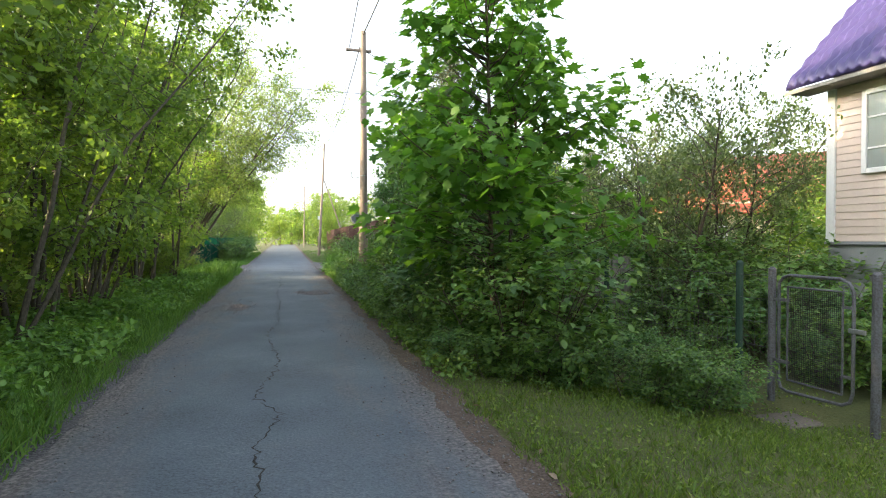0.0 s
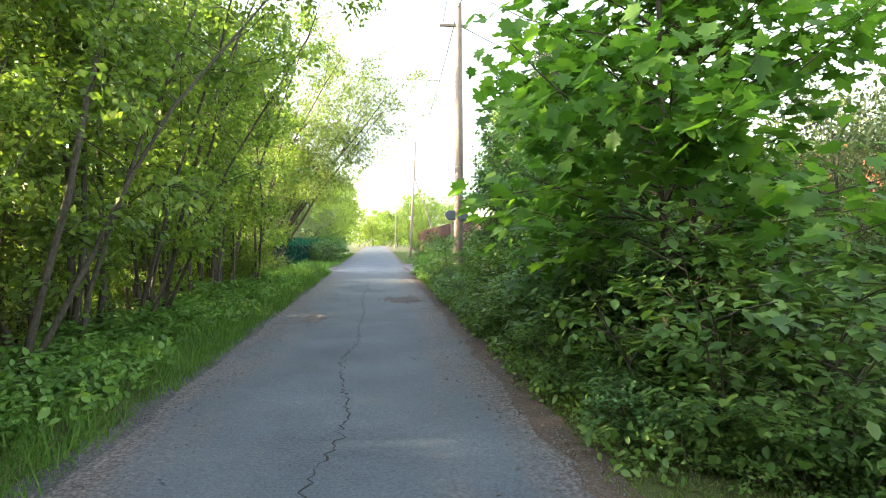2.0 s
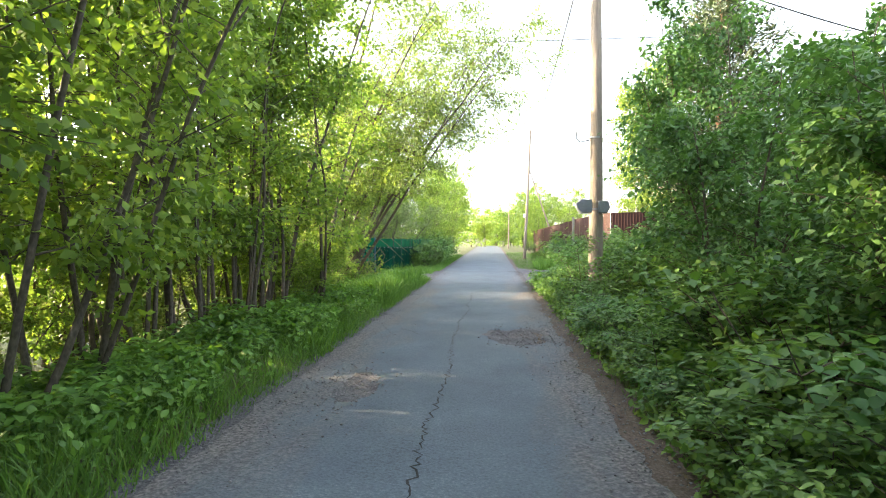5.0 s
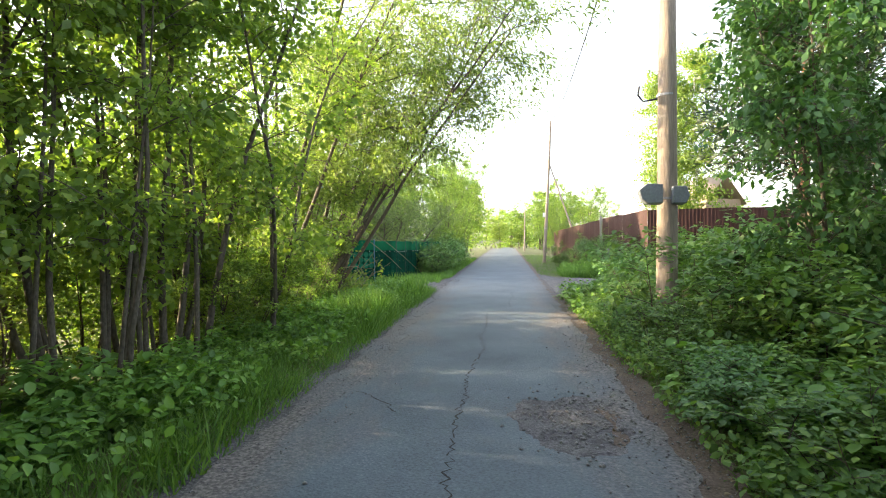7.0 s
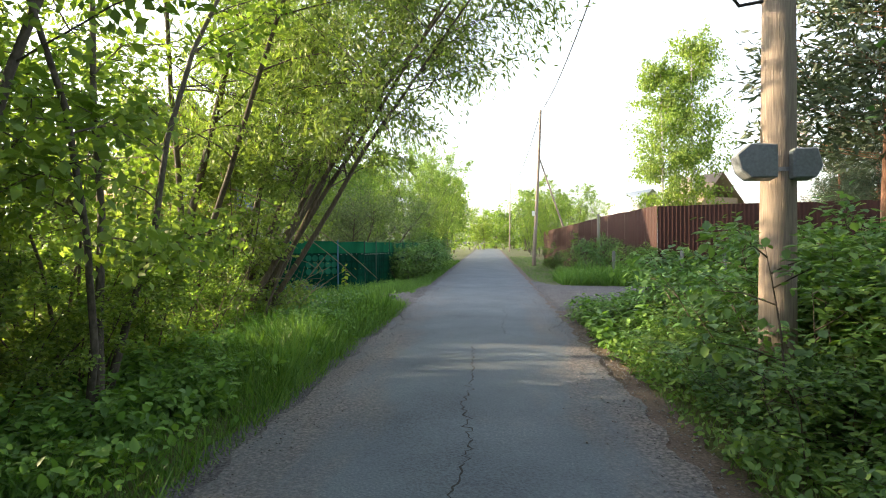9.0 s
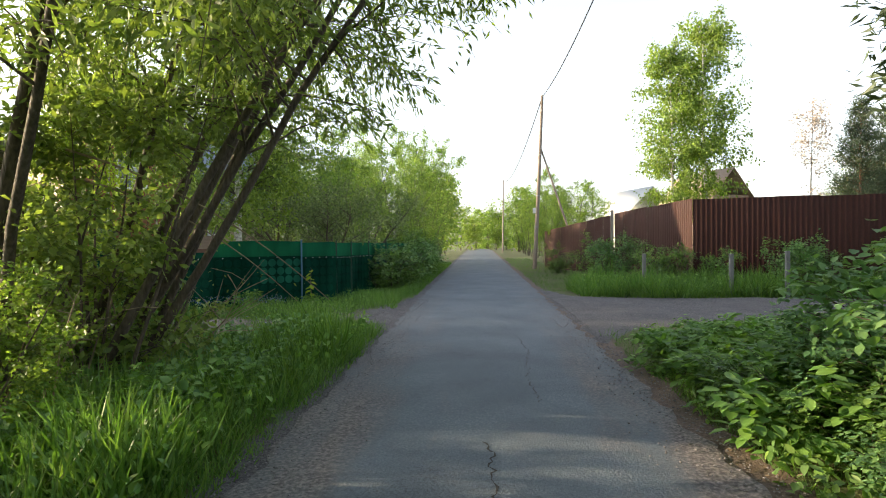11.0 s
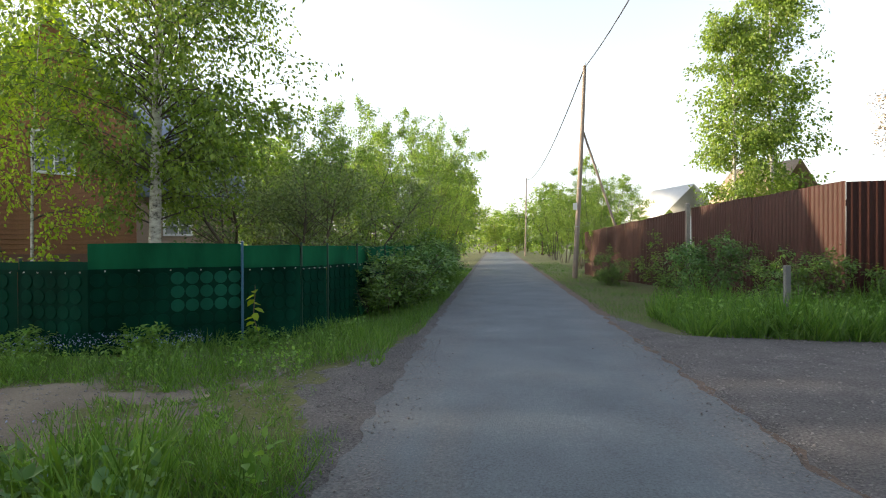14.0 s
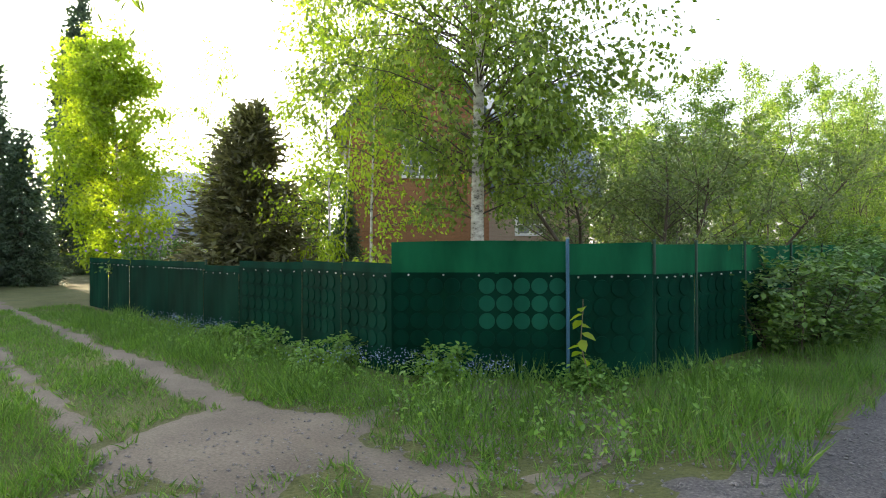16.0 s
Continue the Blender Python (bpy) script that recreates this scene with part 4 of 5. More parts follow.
house = thing("house", (9.95, 8.05, -0.5), "cream sided house with a violet metal tile roof", "house")
HX, HY = 7.5, -9.5
part("plinth", slab(-0.0, HY, 0, HX, 0, 1.93), PLINTH, house, "grey rendered plinth")
part("wall", slab(0.03, HY + 0.03, 1.93, HX - 0.03, -0.03, 5.45), SIDING, house)
part("drip_board", slab(-0.06, HY - 0.03, 1.90, HX, 0.05, 1.96, bevel=0.01), PLINTH, house, "grey drip ledge")
boards(house, 0.03, -0.03, 0.03, HY, 1.96, 5.0, 0.135, SIDING)
boards(house, HX, -0.03, 0.03, -0.03, 1.96, 5.0, 0.135, SIDING)
part("corner_trim", slab(-0.03, -0.12, 1.95, 0.05, 0.04, 4.9, bevel=0.006), WHITE_TRIM, house, "white corner board")
window_unit(house, -0.01, -1.45, 3.26, 1.45, 1.30, -90)
window_unit(house, -0.01, -5.2, 3.26, 1.45, 1.30, -90)
gable_roof(house, 0, HX, HY, 0, 5.52, 3.9, 0.55, PURPLE_TILE, "y", 0.19)
part("soffit", slab(-0.50, HY - 0.4, 4.82, 0.02, 0.48, 4.85), OLD_BOARD, house, "pale boarded soffit")
part("fascia", slab(-0.535, HY - 0.5, 4.80, -0.505, 0.5, 4.87), OLD_BOARD, house, "grey fascia board")

red = thing("house", (27.0, 26.5, -1.0), "far yellow cottage with an orange red roof", "house", turn=-45)
part("wall", slab(-5, -3, 0, 5, 3, 4.6), YELLOW_WALL, red)
gable_roof(red, -5, 5, -3, 3, 4.5, 3.0, 0.5, ROOF_RED, "x", 0.0)
for x in (-2, 1.6):
    window_unit(red, x, -3.02, 1.9, 1.1, 1.3, 0)

logh = thing("house", (-16.2, 38.75, -0.3), "orange brown log cottage with a steep blue grey roof", "house", turn=50)
part("plinth", slab(0, 0, 0, 8.6, 7.4, 1.7), surface("brown_plinth", [(0.3, (0.16, 0.085, 0.06)), (0.8, (0.25, 0.14, 0.10))], 2, 0.9, 0.2, 40), logh, "brown rendered plinth")
bm = box(bmesh.new(), 0.05, 0.05, 1.7, 4.75, 7.3, 6.2)
for y in (0.05, 7.3):
    bm.faces.new([bm.verts.new(c) for c in ((0.05, y, 6.2), (4.75, y, 6.2), (2.4, y, 9.2))])
part("wall", bm, LOG, logh)
part("wall", slab(4.8, 0.9, 1.7, 8.6, 7.3, 4.3), PALE_LOG, logh)
boards(logh, 0.05, 0.03, 4.75, 0.03, 1.7, 6.2, 0.15, LOG, "log")
boards(logh, 4.8, 0.9, 8.6, 0.9, 1.7, 4.3, 0.15, PALE_LOG, "log")
boards(logh, 8.6, 0.9, 8.6, 7.3, 1.7, 4.3, 0.15, PALE_LOG, "log")
boards(logh, 0.03, 7.3, 0.03, 0.05, 1.7, 6.2, 0.15, LOG, "log")
gable_roof(logh, 4.9, 8.6, 0.9, 7.3, 4.4, 4.4, 0.45, ROOF_GREY, "x", 0.0)
gable_roof(logh, 0, 4.8, 0.1, 7.3, 6.3, 3.0, 0.45, ROOF_GREY, "y", 0.0)
window_unit(logh, 6.4, 0.86, 2.4, 0.9, 1.2, 0)
window_unit(logh, 2.4, 0.0, 4.3, 1.0, 1.2, 0)
part("vent", slab(1.0, -0.02, 1.15, 1.25, 0.02, 1.4), WIRE, logh, "small dark vent")

white = thing("house", (-38.5, 42.5, -0.5), "far white cottage with a pale blue metal roof", "house", turn=-20)
part("wall", slab(-3, -3, 0, 4, 3, 3.6), WHITE_WALL, white)
gable_roof(white, -3, 4, -3, 3, 3.5, 3.6, 0.5, ROOF_GREY, "y", 0.0)
window_unit(white, -0.5, -3.02, 1.5, 1.0, 1.3, 0, OLD_BOARD)
shed = thing("house", (21.0, 96.0, 0.0), "far pale cottage with a white roof", "house", turn=15)
part("wall", slab(-4, -4, 0, 4, 4, 5.0), WHITE_WALL, shed)
gable_roof(shed, -4, 4, -4, 4, 5.0, 3.8, 0.5, WHITE_WALL, "y", 0.0)
barn = thing("house", (20.5, 71.0, 0.0), "far pale brown wooden house behind the brown fence", "house", turn=20)
part("wall", slab(-2, -3, 0, 2, 3, 5.6), PALE_LOG, barn)
gable_roof(barn, -2, 2, -3, 3, 5.6, 2.4, 0.4, PALE_LOG, "y", 0.0)
window_unit(barn, 0, -3.02, 2.5, 1.1, 1.3, 0)


# ---- trees and bushes ----
R = np.random.default_rng(11)


def settle(ob, x, y, turn=0.0, size=1.0, wide=1.0, tip=(0, 0)):
    ob.matrix_world = Matrix.Translation((x, y, float(gz(x, y)) - 0.02)) @ pose(0, 0, 0, tip[0], tip[1], turn) @ Matrix.Diagonal((size * wide, size * wide, size, 1))
    return ob


def again(ob, x, y, turn=0.0, size=1.0, wide=1.0, tip=(0, 0)):
    c = copy_thing(ob, Matrix.Identity(4))
    return settle(c, x, y, turn, size, wide, tip)


# the wood on one side of the lane: many-stemmed alders and sallows
alders = []
for k in range(4):
    alders.append(plant("alder_tree", R, 8.4, stems=5 + k % 3, spread=1.35, base=0.17, limbs=94, twigs=7, leaves=17, flat=0.45, size=0.105, shape=DIAMOND, leaf=LEAF_ALDER, bark=ALDER_BARK, curve=0.075, trunk=0.04, foot=0.55,
                        lean=0.19, rise=0.55, droop=0.05, jitter=0.10, label="slender many-stemmed alder with fresh green leaves", group="alders along the lane"))
sallows = []
for k in range(3):
    sallows.append(plant("sallow_bush", R, 5.6, stems=8, spread=1.3, base=0.12, limbs=84, twigs=7, leaves=17, size=0.12, shape=DIAMOND, leaf=LEAF_WILLOW if k == 1 else LEAF_ALDER, bark=BARK, trunk=0.035, foot=0.6,
                         lean=0.28, rise=0.5, droop=0.07, jitter=0.11, label="bushy sallow with grey stems and small leaves", category="bush", group="sallows along the lane"))
used = set()


def grove(kinds, x, y, size, wide=1.0, tip=(0, 0)):
    k = int(R.integers(len(kinds)))
    ob = kinds[k]
    if id(ob) in used:
        again(ob, x, y, R.uniform(0, 360), size, wide, tip)
    else:
        used.add(id(ob))
        settle(ob, x, y, R.uniform(0, 360), size, wide, tip)


for y in np.arange(-1.0, 20.5, 1.75):
    grove(alders, -3.85 + R.uniform(-0.25, 0.25) - 0.015 * y, y + R.uniform(-0.5, 0.5), R.uniform(0.86, 1.08) * (1.08 if y > 8 else 1.0), 1.0, (0, R.uniform(3, 7)))
for y in np.arange(0.0, 18.0, 3.6):
    grove(alders, -6.4 + R.uniform(-0.7, 0.7), y + R.uniform(-0.8, 0.8), R.uniform(1.0, 1.25))
for y in np.arange(-1.5, 10.0, 1.9):
    grove(sallows, -4.3 + R.uniform(-0.5, 0.3), y + R.uniform(-0.5, 0.5), R.uniform(0.6, 0.95))
for y in np.arange(10.5, 20.5, 2.2):
    grove(sallows, -5.9 + R.uniform(-0.5, 0.5), y, R.uniform(0.5, 0.8), 1.2)
far_trees = []
for k in range(3):
    far_trees.append(plant("broadleaf_tree", R, 9.0, stems=3, spread=2.1, base=0.06, limbs=66, twigs=6, leaves=8, size=0.30, shape=DIAMOND, leaf=LEAF_ALDER if k else LEAF_BIRCH, bark=BARK, trunk=0.07, foot=0.5,
                           lean=0.1, rise=0.4, droop=0.05, jitter=0.25, label="leafy broadleaf tree in the wood beyond", group="background trees"))
for y in np.arange(-1.0, 21.0, 2.3):
    grove(far_trees, -8.3 + R.uniform(-0.5, 0.5), y, R.uniform(0.28, 0.42) * (1.0 if y < 10 else 0.7), 1.3)
for y in np.arange(-4.0, 10.0, 3.4):
    grove(far_trees, -12.0 + R.uniform(-1, 1), y + R.uniform(-1, 1), R.uniform(0.32, 0.45), 1.5)

# taller trees deeper in the wood, added to keep low sun off the lane
for x, y, s in ((-11.0, -5.0, 0.95), (-13.5, -2.2, 1.05), (-11.2, 0.6, 0.9), (-13.8, 3.4, 1.1), (-11.0, 5.6, 0.6), (-14.0, 7.4, 0.65), (-17.0, 1.5, 1.1)):
    grove(far_trees, x, y, s, 1.15)

# low row out of view, added to shade the grass verge
for y in np.arange(23.4, 27.2, 1.2):
    grove(far_trees, -7.6 + R.uniform(-0.4, 0.4), y, R.uniform(0.25, 0.31), 1.5)

# straight young rowans at the edge of the wood
rowan = plant("rowan_sapling", R, 6.6, stems=4, spread=1.0, base=0.30, limbs=44, twigs=6, leaves=15, size=0.10, shape=DIAMOND, leaf=LEAF_ALDER, bark=ALDER_BARK, curve=0.022, trunk=0.036, foot=0.40,
              lean=0.045, rise=0.5, droop=0.06, jitter=0.10, label="group of straight slender rowan saplings with bare lower stems", group="rowans along the lane")
settle(rowan, -4.0, 16.4, 0)
for x, y, t, s in ((-4.25, 15.5, 70, 1.05), (-4.0, 17.4, 150, 0.95), (-4.3, 13.9, 300, 1.0), (-5.0, 12.2, 20, 1.08), (-4.4, 19.0, 110, 0.9), (-4.2, 10.6, 200, 0.95), (-4.6, 8.6, 40, 1.0)):
    again(rowan, x, y, t, s)

# the old willow that leans over the lane
willow = plant("willow_tree", R, 9.8, profile=lambda f: 0.70 + 0.30 * math.sin(math.pi * f), stems=10, spread=2.5, base=0.34, limbs=200, twigs=10, leaves=26, size=0.13, shape=NARROW, leaf=LEAF_WILLOW, bark=BARK, trunk=0.068, foot=0.6,
               lean=0.22, rise=0.4, droop=0.10, jitter=0.12, hang=0.4, tilt=(0.43, -0.08), keep_leaf=lambda a: (a[:, 2] > 4.4) | (a[:, 0] < 0.9) | ((a[:, 2] > 3.0) & (a[:, 0] < 4.4)), label="old leaning willow with narrow leaves over the lane", group="")
settle(willow, -5.2, 24.7, 0, 1.1)


def spray(a, b, leaves, seed):
    """A thin willow branch that reaches out from the crown and droops, with leaves on its side twigs."""
    rng = np.random.default_rng(seed)
    base = np.array([-5.2, 24.7, float(gz(-5.2, 24.7)) - 0.02])
    a, b = (np.array(a) - base) / 1.1, (np.array(b) - base) / 1.1
    pts = [a + (b - a) * f + np.array([0, 0, 0.9 * f * (1 - f)]) for f in np.linspace(0, 1, 9)]
    wood = [tube(pts, np.linspace(0.03 if leaves else 0.014, 0.004, 9), 5)]
    at, axis = [], []
    for k in range(leaves):
        q, e = along(np.array(pts), rng.uniform(0.45, 1.0))
        w = e / np.linalg.norm(e) * 0.7 + rng.normal(size=3) * 0.5
        tw = line(rng, q, w / np.linalg.norm(w), rng.uniform(0.3, 0.75), 0.15, 0.16, 5)
        wood.append(tube(tw, np.linspace(0.006, 0.002, 5), 3))
        for i in range(15):
            c, d = along(tw, rng.uniform(0.1, 1.0))
            at.append(c + rng.normal(size=3) * 0.03)
            axis.append(d / np.linalg.norm(d) + rng.normal(size=3) * 0.5 + [0, 0, -0.5])
    limb = part("branch", raw_mesh("branch", *joined(wood)), BARK if leaves else DRY_STALK, willow, "" if leaves else "bare drooping branch")
    if leaves:
        tagged(part("foliage", raw_mesh("foliage", *scatter(rng, NARROW, np.array(at), np.array(axis), 0.13 * rng.uniform(0.7, 1.2, len(at)), 0.3)), LEAF_WILLOW, limb), kind="stuff")


spray((-4.2, 25.0, 4.8), (-1.35, 27.3, 4.05), 34, 61)
spray((-4.4, 25.2, 4.6), (-2.3, 27.6, 4.2), 30, 62)
spray((-4.9, 25.6, 4.2), (-6.5, 29.2, 3.95), 48, 63)
spray((-4.7, 24.3, 2.6), (-2.15, 25.4, 0.87), 0, 64)
spray((-4.7, 24.4, 2.3), (-2.55, 25.4, 0.85), 0, 65)
twiggy = plant("dead_bush", R, 2.4, stems=16, spread=1.0, base=0.15, limbs=60, twigs=5, leaves=1, size=0.06, shape=NARROW, leaf=LEAF_WILLOW, bark=DRY_STALK, trunk=0.022, foot=0.7,
               lean=0.5, curve=0.14, rise=0.2, label="tangle of bare dry brown stems under the willow", category="bush")
again(sallows[1], -4.5, 24.6, 40, 0.72, 1.1, (0, 8))
again(sallows[1], -5.0, 20.6, 140, 0.8, 1.1, (0, 5))
again(sallows[1], -5.7, 24.4, 70, 0.72, 1.0, (0, 6))
for y, s in ((9.6, .44), (11.2, .5), (12.9, .42), (14.6, .5), (16.3, .45), (18.0, .5), (19.6, .48)):
    again(sallows[int(y) % 3], -5.3 - 0.02 * (y - 9), y, 77 * y, s, 1.2)
for y, s in ((18.9, .34), (20.0, .34), (21.4, .36), (22.6, .34)):
    again(sallows[2 if int(y) % 2 else 0], -4.15 - 0.02 * (y - 14), y, 53 * y, s, 1.3)
# two small sallows out of view, added to shade the tall grass
again(sallows[0], -6.4, 25.6, 20, 0.36, 1.3)
again(sallows[2], -6.6, 26.9, 120, 0.34, 1.4)
settle(twiggy, -4.9, 25.2)
again(twiggy, -4.6, 23.4, 100, 0.8)
again(twiggy, -5.6, 21.0, 200, 0.8)

# far side: hedge bushes and bird cherries
cherry = [plant("bird_cherry", R, 5.4, stems=4, spread=1.25, base=0.14, limbs=110, twigs=7, leaves=15, size=0.12, flat=0.6, shape=DIAMOND, leaf=LEAF_DARK, bark=BARK, trunk=0.045, foot=0.35, lean=0.12, rise=0.35,
                droop=0.05, jitter=0.09, label="dense dark green bird cherry beside the lane", category="tree", group="bird cherries") for k in range(2)]
used.add(id(cherry[0]))
settle(cherry[0], 4.6, 18.6, 30, 1.2, 0.78)
again(cherry[0], 4.9, 16.9, 200, 0.75)
again(cherry[0], 7.2, 18.8, 140, 1.15)
again(cherry[0], 4.9, 15.4, 250, 0.86)
settle(cherry[1], 2.85, 13.2, 0, 0.64, 0.95)
again(cherry[1], 3.1, 11.1, 90, 0.58)
again(cherry[1], 5.0, 12.6, 190, 0.72)
again(cherry[1], 6.6, 15.6, 190, 0.9)
again(cherry[1], 3.0, 8.9, 40, 0.45)

hedge = [plant("hedge_bush", R, 1.5, stems=9, spread=0.55, base=0.12, limbs=63, twigs=4, leaves=11, size=0.076, flat=0.78, shape=OVAL, leaf=LEAF_BUSH if k else FERN, bark=BARK, trunk=0.012, foot=0.35, lean=0.42, rise=0.35,
               droop=0.08, jitter=0.06, hang=0.25, label="leafy green roadside bush with ovate leaves", category="bush", group="roadside bushes", crown_name="foliage") for k in range(3)]
for y in np.arange(5.6, 24.0, 0.62):
    grove(hedge, 2.10 + 0.012 * y + R.uniform(-0.10, 0.12), y, R.uniform(0.34, 0.56), 1.45)
for y in np.arange(6.0, 23.6, 0.85):
    grove(hedge, 2.9 + R.uniform(-0.2, 0.3), y + 0.3, R.uniform(0.85, 1.2) * (0.7 if y > 22 else 0.42 if 12.8 < y < 17.4 else 1.0), 1.2)
for y in np.arange(7.0, 24.0, 1.3):
    grove(hedge, 4.0 + R.uniform(-0.3, 0.4), y, R.uniform(1.0, 1.35) * (1.0 if y > 10.5 else 0.42), 1.2)
for y in np.arange(19.0, 24.0, 1.2):
    grove(hedge, 5.4 + R.uniform(-0.3, 0.4), y, R.uniform(1.15, 1.5), 1.3)
for x, y, s in ((3.0, 5.5, .5), (3.6, 5.0, .46), (4.2, 5.0, .5), (4.8, 5.3, .5), (3.5, 5.9, .5), (4.3, 5.9, .46), (5.1, 6.1, .48), (5.0, 6.9, .46), (4.2, 7.0, .44), (5.2, 7.9, .44), (6.4, 7.5, .55), (6.6, 9.0, .6), (7.3, 5.8, .8), (8.0, 5.0, .9), (7.5, 6.7, 1.0), (8.7, 6.2, 1.2), (9.2, 7.3, 1.4), (9.4, 8.5, 1.7), (8.8, 8.0, 1.3), (8.9, 4.6, .8)):
    grove(hedge, x, y, s, 1.2)

# lighter herbs towards the side road
herbs = [plant("nettle_patch", R, 0.75, stems=14, spread=0.32, base=0.15, limbs=56, twigs=3, leaves=6, size=0.11, flat=0.8, shape=OVAL, leaf=LEAF_HERB, bark=LEAF_HERB, trunk=0.006, foot=0.5, lean=0.3, rise=0.4,
               droop=0.1, jitter=0.05, hang=0.2, label="bright green patch of leafy weeds", category="weeds", group="weed patches", crown_name="foliage") for k in range(2)]
for y in np.arange(23.2, 29.0, 0.62):
    for x in np.arange(2.45, 8.5, 0.75):
        room = 27.3 + 0.42 * max(0, x - 2.4) - y
        if room > 0:
            grove(herbs, x + R.uniform(-0.25, 0.25) + 0.1 * max(0, y - 26), y + R.uniform(-0.25, 0.25), R.uniform(0.6, 0.95) * min(1.0, 0.5 + 0.25 * room), 1.3)
for y in np.arange(12.6, 18.0, 0.5):
    grove(herbs, 2.55 + R.uniform(-0.15, 0.25), y, R.uniform(0.6, 0.85), 1.3)
    grove(herbs, 3.25 + R.uniform(-0.2, 0.2), y + 0.25, R.uniform(0.7, 0.95), 1.3)
for y in np.arange(2.0, 25.0, 0.8):
    grove(herbs, -2.75 - 0.012 * y + R.uniform(-0.2, 0.2), y, R.uniform(0.45, 0.8), 1.1)
    grove(herbs, -3.5 - 0.012 * y + R.uniform(-0.2, 0.2), y + 0.4, R.uniform(0.6, 1.0), 1.2)
for x, y, s in ((-5.6, 27.0, .8), (-4.3, 24.2, .7), (-3.6, 22.6, .7), (-6.6, 32.9, .7), (-8.2, 32.4, .7), (-10.2, 32.6, .7), (-5.0, 34.1, .5), (-12, 32.5, .5)):
    grove(herbs, x, y, s)
for x, y, s in ((-3.45, 37.8, .8), (-3.5, 38.9, .95), (-3.5, 40.2, 1.0), (-3.9, 41.5, .9), (-4.0, 42.8, 1.05), (-4.2, 44.2, 1.15), (-4.3, 45.8, 1.2), (-3.9, 47.5, 1.1), (-4.4, 49.5, 1.3), (-4.0, 51.5, 1.2), (-4.4, 53.5, 1.2)):
    grove(hedge, x, y, s * 1.25, 1.35)

# tall weeds and saplings in front of the brown fence
for x, y, s in ((4.7, 39.6, 1.3), (5.2, 37.6, .9), (8.6, 35.2, 1.2), (9.1, 35.4, 1.0), (11.0, 34.6, 1.1), (5.0, 43.4, 1.3), (12.6, 34.4, 1.2), (5.6, 36.2, 1.0), (3.9, 47.0, 1.0), (7.2, 35.7, .9)):
    grove(hedge, x, y, s, 0.9)

# the maple
def maple(x, y):
    rng = np.random.default_rng(23)
    ob = thing("maple_tree", (x, y, float(gz(x, y))), "young maple with large lobed bright green leaves", "tree")
    stem = line(rng, (0, 0, -0.1), (0.02, 0, 1), 6.6, 0.03, 0, 10)
    part("trunk", smooth(raw_mesh("trunk", *tube(stem, np.linspace(0.048, 0.012, 10), 8))), BARK, ob)
    stem2 = line(rng, (0.25, 0.1, -0.1), (0.10, 0.05, 1), 4.6, 0.04, 0, 8)
    part("trunk", smooth(raw_mesh("trunk", *tube(stem2, np.linspace(0.04, 0.01, 8), 7))), BARK, ob)
    wood, at, axis = [], [], []
    for k in range(145):
        src = stem if k % 3 else stem2
        f = rng.uniform(0.22, 0.99)
        p, _ = along(src, f)
        az = rng.uniform(0, 2 * math.pi)
        ln = (1.95 * (1 - f) ** 0.55 + 0.25) * rng.uniform(0.65, 1.15)
        w = np.array([math.cos(az), math.sin(az), 0.35 + 0.5 * f])
        lb = line(rng, p, w / np.linalg.norm(w), ln, 0.10, 0.03, 6)
        wood.append(tube(lb, np.linspace(0.014, 0.004, 6), 4))
        for t in range(int(8 + 15 * ln)):
            q, e = along(lb, rng.uniform(0.2, 1.0) ** 0.5)
            o = rng.normal(size=3) * 0.16
            at.append(q + o)
            ax = np.array([math.cos(az), math.sin(az), 0]) * 0.7 + rng.normal(size=3) * 0.55
            ax[2] -= 0.35
            axis.append(ax)
    # the long side limb towards the garden
    for w, ln, f in (((0.9, 0.1, 0.72), 2.6, 0.42), ((0.8, -0.2, 0.5), 2.4, 0.40), ((-0.8, -0.3, 0.35), 1.9, 0.36), ((-0.38, 0.85, 0.32), 2.5, 0.34), ((-0.62, 0.62, 0.45), 2.2, 0.40), ((0.1, 0.95, 0.4), 2.2, 0.42)):
        p, _ = along(stem, f)
        w = np.array(w)
        lb = line(rng, p, w / np.linalg.norm(w), ln, 0.06, 0.02, 7)
        wood.append(tube(lb, np.linspace(0.02, 0.005, 7), 5))
        for t in range(85):
            q, e = along(lb, rng.uniform(0.2, 1.0) ** 0.6)
            at.append(q + rng.normal(size=3) * 0.22)
            ax = w * 0.5 + rng.normal(size=3) * 0.55
            ax[2] -= 0.35
            axis.append(ax)
    tagged(part("twig_work", raw_mesh("twig_work", *joined(wood)), BARK, ob), kind="stuff")
    at, axis = np.array(at), np.array(axis)
    size = rng.uniform(0.11, 0.22, len(at))
    near = np.argsort(at[:, 0] * 0.8 + at[:, 1] + 0.25 * np.abs(at[:, 2] - 2.4))[:280]
    rest = np.setdiff1d(np.arange(len(at)), near)
    crown = part("crown", raw_mesh("crown", *scatter(rng, MAPLE_SHAPE, at[rest], axis[rest], size[rest], 0.85)), LEAF_MAPLE, ob)
    tagged(crown, kind="stuff")
    one = raw_mesh("leaf", *MAPLE_SHAPE)
    one.materials.append(LEAF_MAPLE)
    for i in near:
        yv = Vector(axis[i]).normalized()
        up = Vector((0, 0, 1)) + Vector(rng.normal(size=3) * 0.35)
        xv = yv.cross(up).normalized()
        m = Matrix((xv, yv, xv.cross(yv))).transposed().to_4x4()
        m.translation = Vector(at[i])
        lf = part("leaf", one, None, ob)
        lf.matrix_local = m @ Matrix.Scale(size[i], 4)
    return ob


maple(2.85, 7.4)

